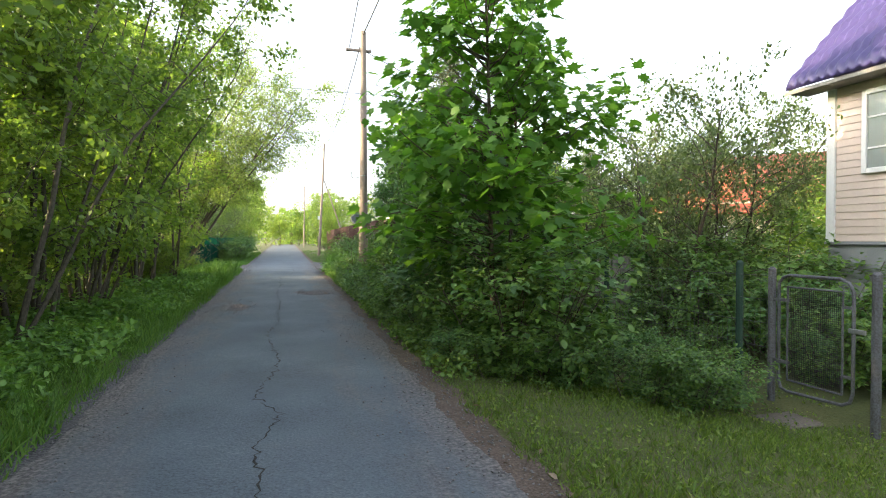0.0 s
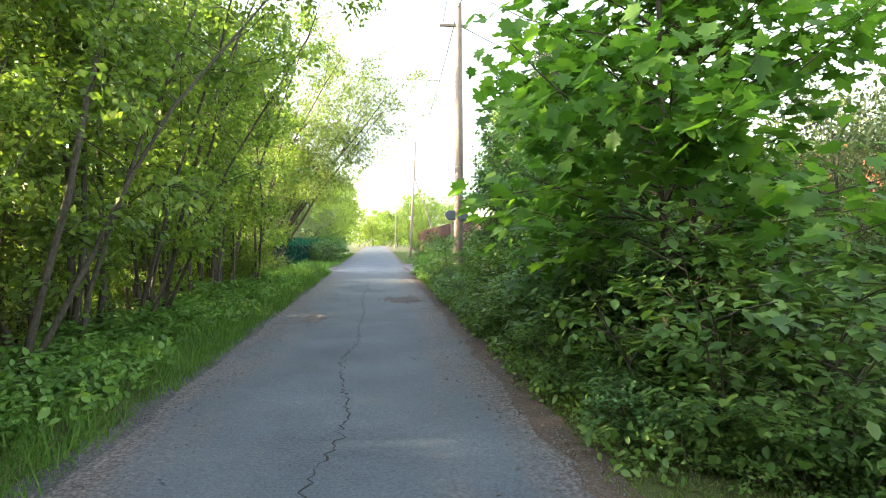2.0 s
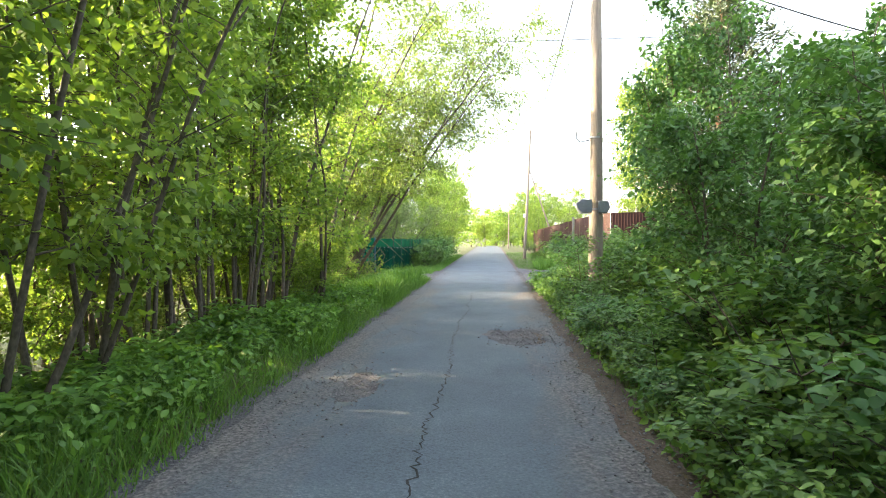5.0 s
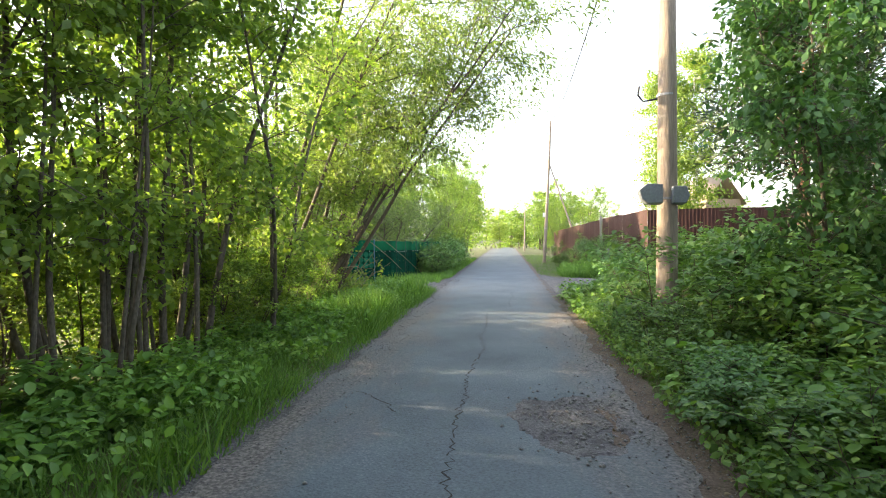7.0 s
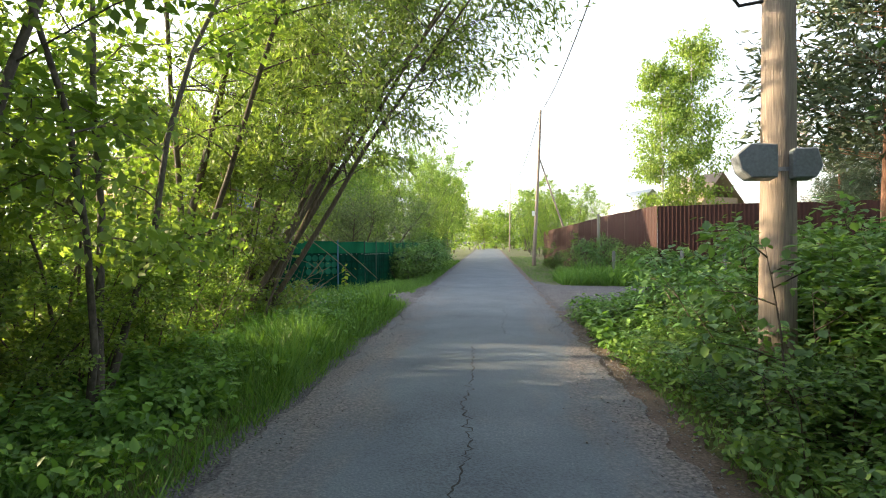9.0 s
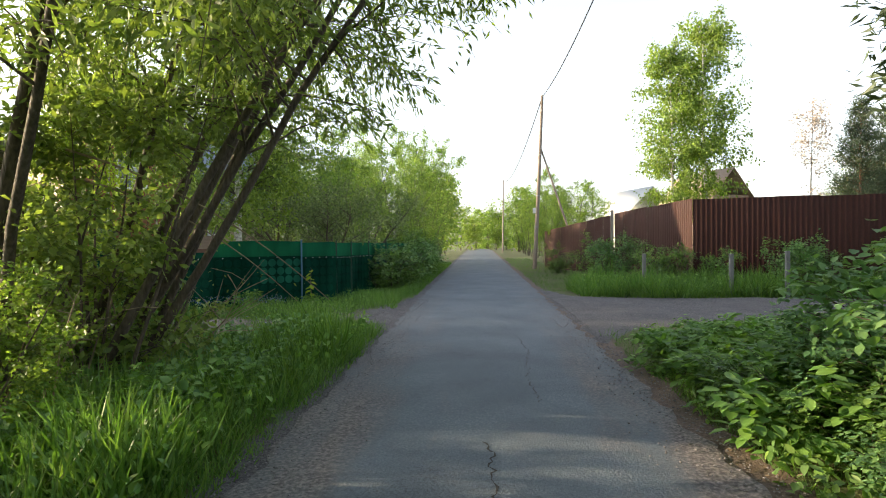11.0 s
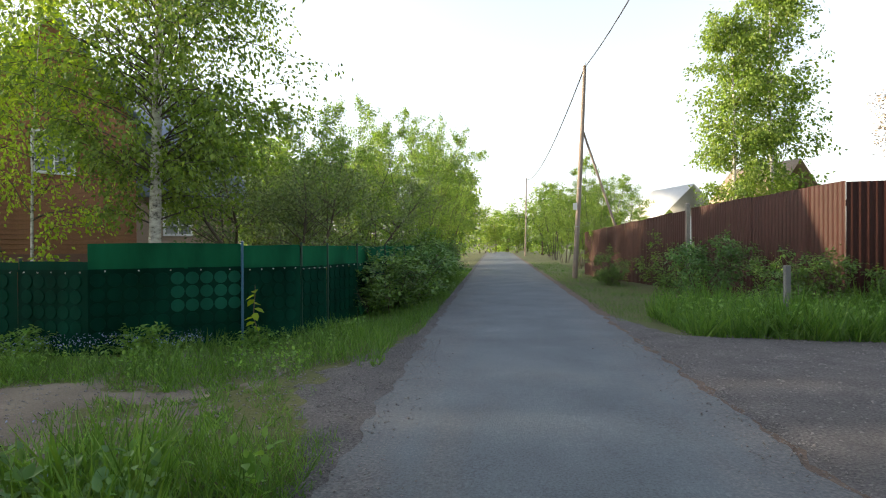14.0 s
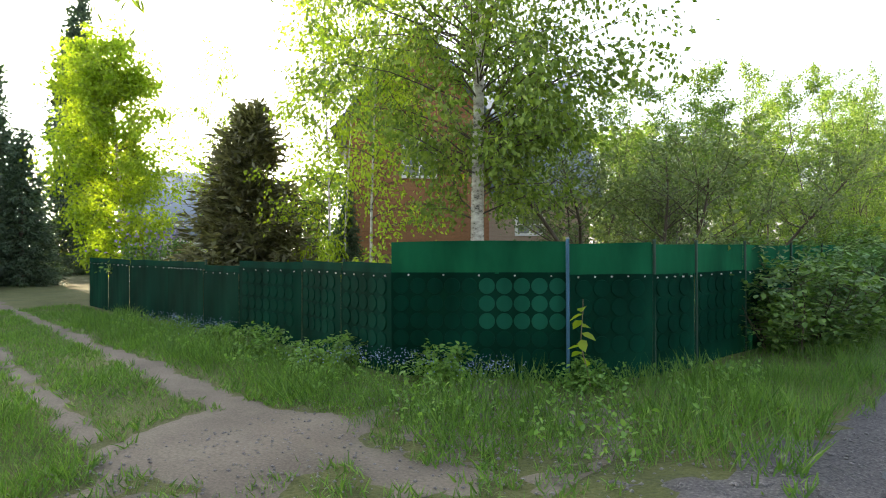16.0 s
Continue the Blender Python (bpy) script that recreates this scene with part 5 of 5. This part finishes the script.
# birches, apples, conifers
birch = plant("birch_tree", R, 10.4, stems=1, spread=3.1, base=0.22, limbs=170, twigs=11, leaves=22, size=0.105, shape=DIAMOND, leaf=LEAF_BIRCH, bark=BIRCH_BARK, trunk=0.14, curve=0.015, rise=0.75, droop=0.13, jitter=0.12, hang=0.7, limb_bark=BARK,
              label="white-barked birch with hanging fresh leaves behind the fence", group="birches")
settle(birch, -7.75, 35.1)
yellow = plant("birch_tree", R, 9.2, stems=1, spread=2.5, base=0.13, limbs=150, twigs=11, leaves=23, size=0.14, shape=DIAMOND, leaf=LEAF_YELLOW, bark=BIRCH_BARK, trunk=0.11, rise=0.7, droop=0.10, jitter=0.13, hang=0.5, limb_bark=BARK,
               label="sunlit yellow green birch at the end of the fence", group="birches")
settle(yellow, -25.2, 34.9, 0, 1.04, 1.0)
young = plant("birch_tree", R, 8.6, stems=1, spread=1.9, base=0.16, limbs=52, twigs=8, leaves=11, size=0.12, shape=DIAMOND, leaf=LEAF_YELLOW, bark=BIRCH_BARK, trunk=0.06, curve=0.02, rise=0.75, droop=0.12, jitter=0.12, hang=0.6, limb_bark=BARK,
              label="slender young birch with sunlit yellow green leaves", group="birches")
settle(young, -9.9, 34.6, 120, 0.82)
again(young, -13.6, 36.2, 310, 0.95)
again(young, -12.4, 35.8, 75, 1.05, 0.7)
again(young, -19.0, 35.4, 60, 0.95, 0.6)
tall_birch = plant("birch_tree", R, 16.5, stems=1, spread=3.0, base=0.16, limbs=100, twigs=9, leaves=18, size=0.22, shape=DIAMOND, leaf=LEAF_BIRCH, bark=BIRCH_BARK, trunk=0.16, curve=0.02, rise=0.8, droop=0.12, jitter=0.2, hang=0.7, limb_bark=BARK,
                   label="tall airy birch standing beyond the brown fence", group="birches")
settle(tall_birch, 13.9, 60.5, 0, 0.96)
again(tall_birch, 17.3, 62.5, 140, 1.1)
blossom_tree = plant("blossoming_tree", R, 12.5, stems=1, spread=2.0, base=0.2, limbs=46, twigs=6, leaves=9, size=0.2, shape=DIAMOND, leaf=leaf_material("pale_blossom", (0.42, 0.36, 0.30), (0.55, 0.48, 0.42), (0.68, 0.62, 0.56), 0.3, (1, 0.95, 0.85)), bark=BARK, trunk=0.1, curve=0.03, rise=0.5, droop=0.03, jitter=0.2, hang=0.1,
                     label="thin tree covered with pale blossom", group="")
settle(blossom_tree, 26.3, 64.5)
apple = plant("apple_tree", R, 4.9, stems=3, spread=2.2, base=0.22, limbs=80, twigs=9, leaves=14, size=0.095, shape=DIAMOND, leaf=LEAF_APPLE, bark=BARK, trunk=0.075, foot=0.3, lean=0.45, curve=0.14, rise=0.35, droop=0.01,
              jitter=0.10, hang=0.1, label="old spreading apple tree with dark twisted limbs", group="garden apple trees")
settle(apple, -6.4, 38.6, 0, 1.0, 1.0)
again(apple, -8.6, 40.6, 70, 0.95)
again(apple, -6.0, 42.5, 150, 0.9)
again(apple, 8.3, 10.4, 30, 1.12, 0.75)
again(apple, 10.0, 10.9, 210, 1.15, 0.72)
again(apple, 11.6, 13.2, 80, 1.2, 0.8)
again(apple, 9.2, 13.6, 120, 1.05, 0.8)


def conifer(name, rng, height, width, leaf, bark, label, n=34, drop=-0.35, bare=0.08, dense=34, size=0.16, pow_=0.9):
    ob = thing(name, (0, 0, 0), label, "conifer", "conifers")
    stem = line(rng, (0, 0, -0.1), (0, 0, 1), height, 0.012, 0, 9)
    part("trunk", smooth(raw_mesh("trunk", *tube(stem, np.linspace(0.018 * height, 0.01, 9), 7))), bark, ob)
    wood, at, axis = [], [], []
    for k in range(n * 6):
        f = bare + (0.995 - bare) * (k + rng.uniform(0, 1)) / (n * 6)
        p, _ = along(stem, f)
        az = rng.uniform(0, 2 * math.pi)
        ln = width * (1 - (f - bare) / (1 - bare)) ** pow_ * rng.uniform(0.7, 1.1) + 0.12
        w = np.array([math.cos(az), math.sin(az), drop + 0.6 * f])
        lb = line(rng, p, w / np.linalg.norm(w), ln, 0.07, -0.05, 5)
        wood.append(tube(lb, np.linspace(0.012, 0.004, 5), 3))
        m = max(6, int(dense * ln / width * 1.2))
        u = rng.uniform(0.15, 1.0, m)
        c = np.array([along(lb, q)[0] for q in u])
        at.append(c + rng.normal(size=(m, 3)) * 0.05 * (1 + width))
        ax = np.tile(w, (m, 1)) + rng.normal(size=(m, 3)) * 0.7
        ax[:, 2] -= 0.2
        axis.append(ax)
    tagged(part("twig_work", raw_mesh("twig_work", *joined(wood)), bark, ob), kind="stuff")
    at, axis = np.concatenate(at), np.concatenate(axis)
    part("crown", raw_mesh("crown", *scatter(rng, NARROW, at, axis, size * rng.uniform(0.7, 1.5, len(at)))), leaf, ob)
    return ob


settle(conifer("thuja_tree", R, 6.8, 2.0, THUJA, BARK, "dense brownish green conical thuja behind the fence", 60, -0.1, 0.02, 90, 0.26, 0.75), -16.6, 35.6, 0, 0.88, 1.2)
spruce = conifer("spruce_tree", R, 17.0, 3.4, NEEDLE, BARK, "tall dark spruce at the end of the driveway", 64, -0.45, 0.04, 120, 0.34)
settle(spruce, -50.0, 39.0, 0, 1.3, 0.75)
again(spruce, -36.0, 33.5, 50, 0.48, 1.2)
again(spruce, -38.5, 32.0, 190, 0.55, 1.1)
again(spruce, -36.5, 29.5, 80, 0.8)
again(spruce, -31.5, 28.6, 160, 0.75)
again(spruce, -41.0, 30.0, 20, 0.9)
# two more spruces, added to block low sun from the fence grass
again(spruce, -44.0, 33.5, 240, 0.85)
again(spruce, -46.0, 31.5, 130, 0.95)
again(spruce, -12.6, 36.0, 20, 0.2, 1.0)
pine = conifer("pine_tree", R, 11.0, 3.0, PINE_NEEDLE, PINE_BARK, "tall pine with open blue green crown", 30, 0.05, 0.30, 130, 0.22, 0.6)
settle(pine, 7.7, 26.0, 0, 0.95)
again(pine, 34.0, 66.0, 100, 1.25)
again(pine, 29.5, 64.0, 10, 1.15, 0.7)
again(pine, 42.0, 70.0, 200, 1.3)

# the trees further along the lane
for x, y, s, w in ((-5.2, 53, .85, .9), (-4.6, 57, .95, .8), (-6.5, 60, 1.2, .9), (-5.0, 64, 1.25, .8), (-8.5, 56, 1.0, 1.1), (-5.6, 70, 1.3, .8), (-6.2, 78, 1.4, .9), (-5.6, 88, 1.4, .9), (-10.5, 66, 1.2, 1.1), (-12, 52, 0.9, 1.3), (-9, 49.5, .8, 1.2), (-7.4, 43.6, .68, 1.0), (-9.8, 46.0, .85, 1.1), (-6.8, 48.6, .75, 1.0), (-9.6, 59.4, .85, 1.2)):
    again(alders[int(R.integers(4))], x, y, R.uniform(0, 360), s * 1.12, w)
for x, y, s in ((-4.3, 50.0, .6), (-4.0, 55.0, .72), (-4.6, 46.6, .52)):
    again(alders[int(R.integers(4))], x, y, R.uniform(0, 360), s, 0.75)
for x, y, s, w in ((4.4, 54.5, .62, .8), (4.8, 57.5, .8, .8), (5.0, 62, .8, .9), (5.6, 68, .85, 1.0), (5.4, 76, .9, 1.0), (5.8, 86, 1.0, 1.0), (6.6, 98, 1.1, 1.1), (9.5, 72, .95, 1.3), (12.5, 84, 1.0, 1.3)):
    again(alders[int(R.integers(4))], x, y, R.uniform(0, 360), s, w)
# the tree at (-42, 30.5) is out of view, added to shade the lane
for x, y, s, w in ((-6.4, 100, 1.4, 1.0), (-7, 115, 1.5, 1.2), (7, 115, 1.2, 1.2), (-4.5, 150, 1.2, 1.6), (1.0, 165, 1.1, 2), (6, 150, 1.2, 1.6), (-10, 135, 1.5, 2), (9, 130, 1.3, 1.5), (16, 125, 1.2, 2), (26, 120, 1.1, 2),
                   (-18, 90, 1.4, 2), (-22, 70, 1.3, 1.8), (-17, 60, 1.0, 1.5), (-30, 60, 1.1, 1.8), (36, 110, 1.1, 2), (48, 95, 1.1, 2), (60, 80, 1.2, 2), (30, 90, .8, 1.6), (50, 60, .9, 1.6), (45, 48, .9, 1.6),
                   (-45, 48, 1.1, 1.6), (-52, 40, 1.3, 1.6), (-30, 46, .9, 1.4), (-24, 42, .6, 1.2), (-44, 22, .5, 1.6), (-42.0, 30.5, 1.3, 1.1), (-27, 19, .5, 1.5), (-20, 17.5, .5, 1.3), (-40, 10, .5, 2), (-40, 0, .5, 2), (-1.5, 140, .9, 1.2), (3.2, 142, .8, 1.2), (0, 185, 1.3, 1.5),
                   (14.5, 20, .55, 1.3), (18, 17, .5, 1.3), (12.5, 23, .6, 1.3), (20, 33, .55, 1.5), (33, 20, 1.0, 1.6), (17, 26, .45, 1.4), (13.5, 15.5, .38, 1.5), (16, 12, .6, 1.4), (24, 20, .6, 1.6), (40, 36, 1.0, 1.8), (30, 36, .8, 1.6),
                   (-4, -8, 1.0, 1.0), (-6, -13, 1.1, 1.2), (8, -14, 1.1, 1.3), (2, -30, 1.2, 1.8), (16, -22, 1.2, 1.8), (-12, -12, 1.2, 1.5)):
    grove(far_trees, x, y, s, w)
for x, y, s in ((7.2, 10.6, 1.5), (8.4, 11.2, 1.4), (7.6, 8.6, 1.2), (9.4, 10.6, 1.6), (7.0, 12.6, 1.5), (9.2, 9.4, 1.1), (8.6, 14.5, 1.7), (6.4, 13.8, 1.4)):
    grove(hedge, x, y, s, 1.1)
lilac = plant("lilac_bush", R, 2.3, stems=7, spread=0.9, base=0.2, limbs=40, twigs=5, leaves=14, size=0.09, shape=OVAL, leaf=LEAF_BUSH, bark=BARK, trunk=0.03, foot=0.4, lean=0.3, label="lilac bush with pale violet flower heads", category="bush")
settle(lilac, -19.6, 34.4)
blooms = R.normal(size=(260, 3)) * [0.7, 0.7, 0.35] + [0, 0, 2.0]
part("blossom", raw_mesh("blossom", *scatter(R, DIAMOND, blooms, R.normal(size=(260, 3)), 0.12)), LILAC, lilac, "pale violet flower heads")


# ---- grass ----
def grass(name, n, region, height, mat, label, lean=0.45, seed=1, z=gz, shape=None):
    """Loose blades over a region; region gives places for a number of draws."""
    rng = np.random.default_rng(seed)
    xy = region(rng, n)
    at = np.column_stack([xy, z(xy[:, 0], xy[:, 1])])
    axis = rng.normal(size=(len(at), 3)) * lean
    axis[:, 2] = 1.0
    h = height * rng.uniform(0.4, 1.25, len(at)) * (0.75 + 0.35 * wave(at[:, 0], at[:, 1], 1.7))
    ob = part(name, raw_mesh(name, *scatter(rng, shape or (LAWN_SHAPE if height < 0.14 else BLADE_SHAPE), at, axis, np.maximum(h, 0.03))), mat, None)
    return tagged(ob, label, "grass", kind="stuff")


def strip(side, d0, d1, y0, y1, bias=1.0):
    def draw(rng, n):
        y = y0 + (y1 - y0) * rng.uniform(0, 1, n) ** bias
        xl, xr = road_edges(y)
        d = rng.uniform(d0, d1, n)
        return np.column_stack([xl - d if side < 0 else xr + d, y])
    return draw


def block(x0, x1, y0, y1, keep=None):
    def draw(rng, n):
        p = np.column_stack([rng.uniform(x0, x1, n), rng.uniform(y0, y1, n)])
        return p if keep is None else p[keep(p[:, 0], p[:, 1])]
    return draw


grass("verge_grass", 34000, strip(-1, 0.05, 1.6, -1, 29.0), 0.34, BLADE, "lush tall grass verge beside the wood", seed=1)
grass("verge_grass", 9000, strip(-1, -0.05, 0.25, -1, 29.0), 0.13, BLADE, "short grass fringe at the road edge", seed=2)
grass("verge_grass", 5000, strip(1, 0.12, 0.7, 7, 26.0), 0.16, BLADE, "thin grass at the foot of the bushes", seed=3)
grass("lawn", 84000, block(1.5, 7.5, -1.0, 8.0, lambda x, y: (x > road_edges(y)[1] + 0.10 + 0.1 * wave(x, y, 3)) & (y < 7.4 - 0.8 * (x - 2))), 0.085, LAWN, "short mossy lawn in front of the garden gate", 0.6, seed=4)
grass("verge_grass", 22000, strip(-1, 0.1, 1.9, 34.0, 62), 0.28, BLADE, "grass verge below the green fence", seed=5)
grass("verge_grass", 15000, strip(1, 0.05, 2.6, 36.2, 75, 1.4), 0.16, BLADE, "short mown verge beyond the side road", seed=6)
grass("tall_grass", 34000, block(2.6, 16, 33.3, 37.5, lambda x, y: y > 34.35 - 0.10 * np.clip(x - 2, 0, 8) + 0.15 * wave(x, y, 2)), 0.78, BLADE, "tall grass round the grey posts", seed=7)
grass("fence_grass", 44000, block(-18, -2.4, 30.6, 37.0, lambda x, y: (y > 31.2 + 0.12 * wave(x, y, 3) + 0.8 * step((x + 5) / 2)) & (y < 32.75 + 0.79 * np.clip(x + 7.3, 0, 5))), 0.36, BLADE, "uncut grass along the green fence", seed=8)
grass("drive_grass", 76000, block(-22, -2.3, 27.0, 32.6, lambda x, y: (drive_field(x, y) + 0.12 * wave(x, y, 8) < 0.02) & ~((x > -3.3) & (np.abs(y - 31.5) < 2.6) & (wave(x, y, 3) < 0.25))), 0.13, BLADE, "short trodden grass on the driveway", 0.6, seed=9, shape=LAWN_SHAPE)
grass("herb_grass", 14000, block(1.7, 9.0, 22.5, 30.5, lambda x, y: (y < 27.9 + 0.42 * np.clip(x - 2.2, 0, 6)) & (x > road_edges(y)[1] + 0.1)), 0.26, BLADE, "grass between the roadside weeds", seed=10)
grass("tall_grass", 20000, block(-6.4, -2.05, 20.5, 27.9, lambda x, y: x < road_edges(y)[0] - 0.2 - 0.5 * np.clip(y - 26.6, 0, 2)), 0.62, BLADE, "tall lush grass below the willow", 0.35, seed=12)
grass("drive_grass", 16000, block(-9, -2.2, 26.0, 29.0, lambda x, y: (drive_field(x, y) < -0.05) & (x < road_edges(y)[0] - 0.1)), 0.22, BLADE, "rough grass beside the driveway", seed=11)


def weeds(name, n, region, low, high, size, mat, label, seed):
    """Loose broad leaves of low herbs among the grass."""
    rng = np.random.default_rng(seed)
    xy = region(rng, n)
    clump = wave(xy[:, 0], xy[:, 1], 2.6) + 0.8 * wave(xy[:, 0], xy[:, 1], 6.1)
    xy = xy[clump > -0.15]
    at = np.column_stack([xy, gz(xy[:, 0], xy[:, 1]) + rng.uniform(low, high, len(xy))])
    axis = rng.normal(size=(len(at), 3)) + [0, 0, 0.2]
    ob = part(name, raw_mesh(name, *scatter(rng, OVAL, at, axis, size * rng.uniform(0.5, 1.3, len(at)), 0.6)), mat, None)
    return tagged(ob, label, "weeds", kind="stuff")


weeds("verge_herbs", 15000, strip(-1, 0.15, 1.9, 0, 28), 0.05, 0.36, 0.085, LEAF_HERB, "broad-leaved herbs in the grass verge", 51)
weeds("verge_herbs", 9000, block(-16, -3.2, 31.4, 36.0, lambda x, y: y < 32.7 + 0.79 * np.clip(x + 7.3, 0, 5)), 0.04, 0.30, 0.06, LEAF_HERB, "broad-leaved herbs along the green fence", 52)
weeds("verge_herbs", 9000, strip(1, 0.05, 0.8, 5.5, 24), 0.02, 0.22, 0.07, LEAF_BUSH, "low herbs at the foot of the bushes", 53)
weeds("verge_herbs", 6500, block(-5.6, -2.5, 21.5, 27.6, lambda x, y: x < road_edges(y)[0] - 0.55), 0.12, 0.52, 0.085, FERN, "dark broad-leaved weeds in the tall grass", 57)
weeds("lawn_clover", 7000, block(1.6, 6.5, 1.0, 6.5, lambda x, y: x > road_edges(y)[1] + 0.2), 0.01, 0.06, 0.035, LAWN, "small clover leaves in the lawn", 54)
weeds("verge_herbs", 7000, block(2.6, 13, 33.6, 37.0, lambda x, y: y > 34.5 - 0.1 * (x - 2)), 0.1, 0.6, 0.07, LEAF_HERB, "herbs in the tall grass by the posts", 55)
weeds("litter_leaves", 1600, strip(1, -0.55, 0.25, 1, 26), 0.0, 0.02, 0.05, DRY_STALK, "dry brown leaf litter on the road shoulder", 56)

# ---- small flowers and stray plants ----
def flowers(name, n, x0, x1, y0, y1, h, mat, label, seed):
    rng = np.random.default_rng(seed)
    x = rng.uniform(x0, x1, n)
    y = y0 + (y1 - y0) * (x - x0) / (x1 - x0) + rng.normal(size=n) * 0.25
    at = np.column_stack([x, y, gz(x, y) + h * rng.uniform(0.6, 1.2, n)])
    ob = part(name, raw_mesh(name, *scatter(rng, DIAMOND, at, rng.normal(size=(n, 3)) + [0, 0, 0.4], 0.028)), mat, None)
    return tagged(ob, label, "flowers", kind="stuff")


flowers("forget_me_nots", 700, -8.6, -5.6, 32.3, 33.3, 0.32, BLUE_PETAL, "pale blue forget-me-nots in the fence grass", 3)
flowers("forget_me_nots", 400, -15.5, -12.0, 32.6, 32.6, 0.3, BLUE_PETAL, "pale blue forget-me-nots in the fence grass", 4)

flowers("cornflowers", 26, -4.6, -2.9, 28.2, 27.2, 0.4, BLUE_PETAL, "a few deep blue flowers beside the driveway", 6)

shoot = thing("dry_shoot", (-5.0, 34.05, float(gz(-5.0, 34.05))), "single tall withered plant with curled leaves", "plant")
stalk = line(np.random.default_rng(8), (0, 0, 0), (0.1, 0.1, 1), 1.15, 0.10, 0, 8)
part("stalk", raw_mesh("stalk", *tube(stalk, np.linspace(0.009, 0.004, 8), 5)), DRY_STALK, shoot)
for k in range(9):
    q, _ = along(stalk, 0.35 + 0.07 * k)
    lf = raw_mesh("leaf", *OVAL)
    ob = part("leaf", lf, LEAF_YELLOW, shoot)
    ob.matrix_local = Matrix.Translation(Vector(q)) @ pose(0, 0, 0, -40 + 17 * (k % 3), 20, 70 * k) @ Matrix.Scale(0.20, 4)
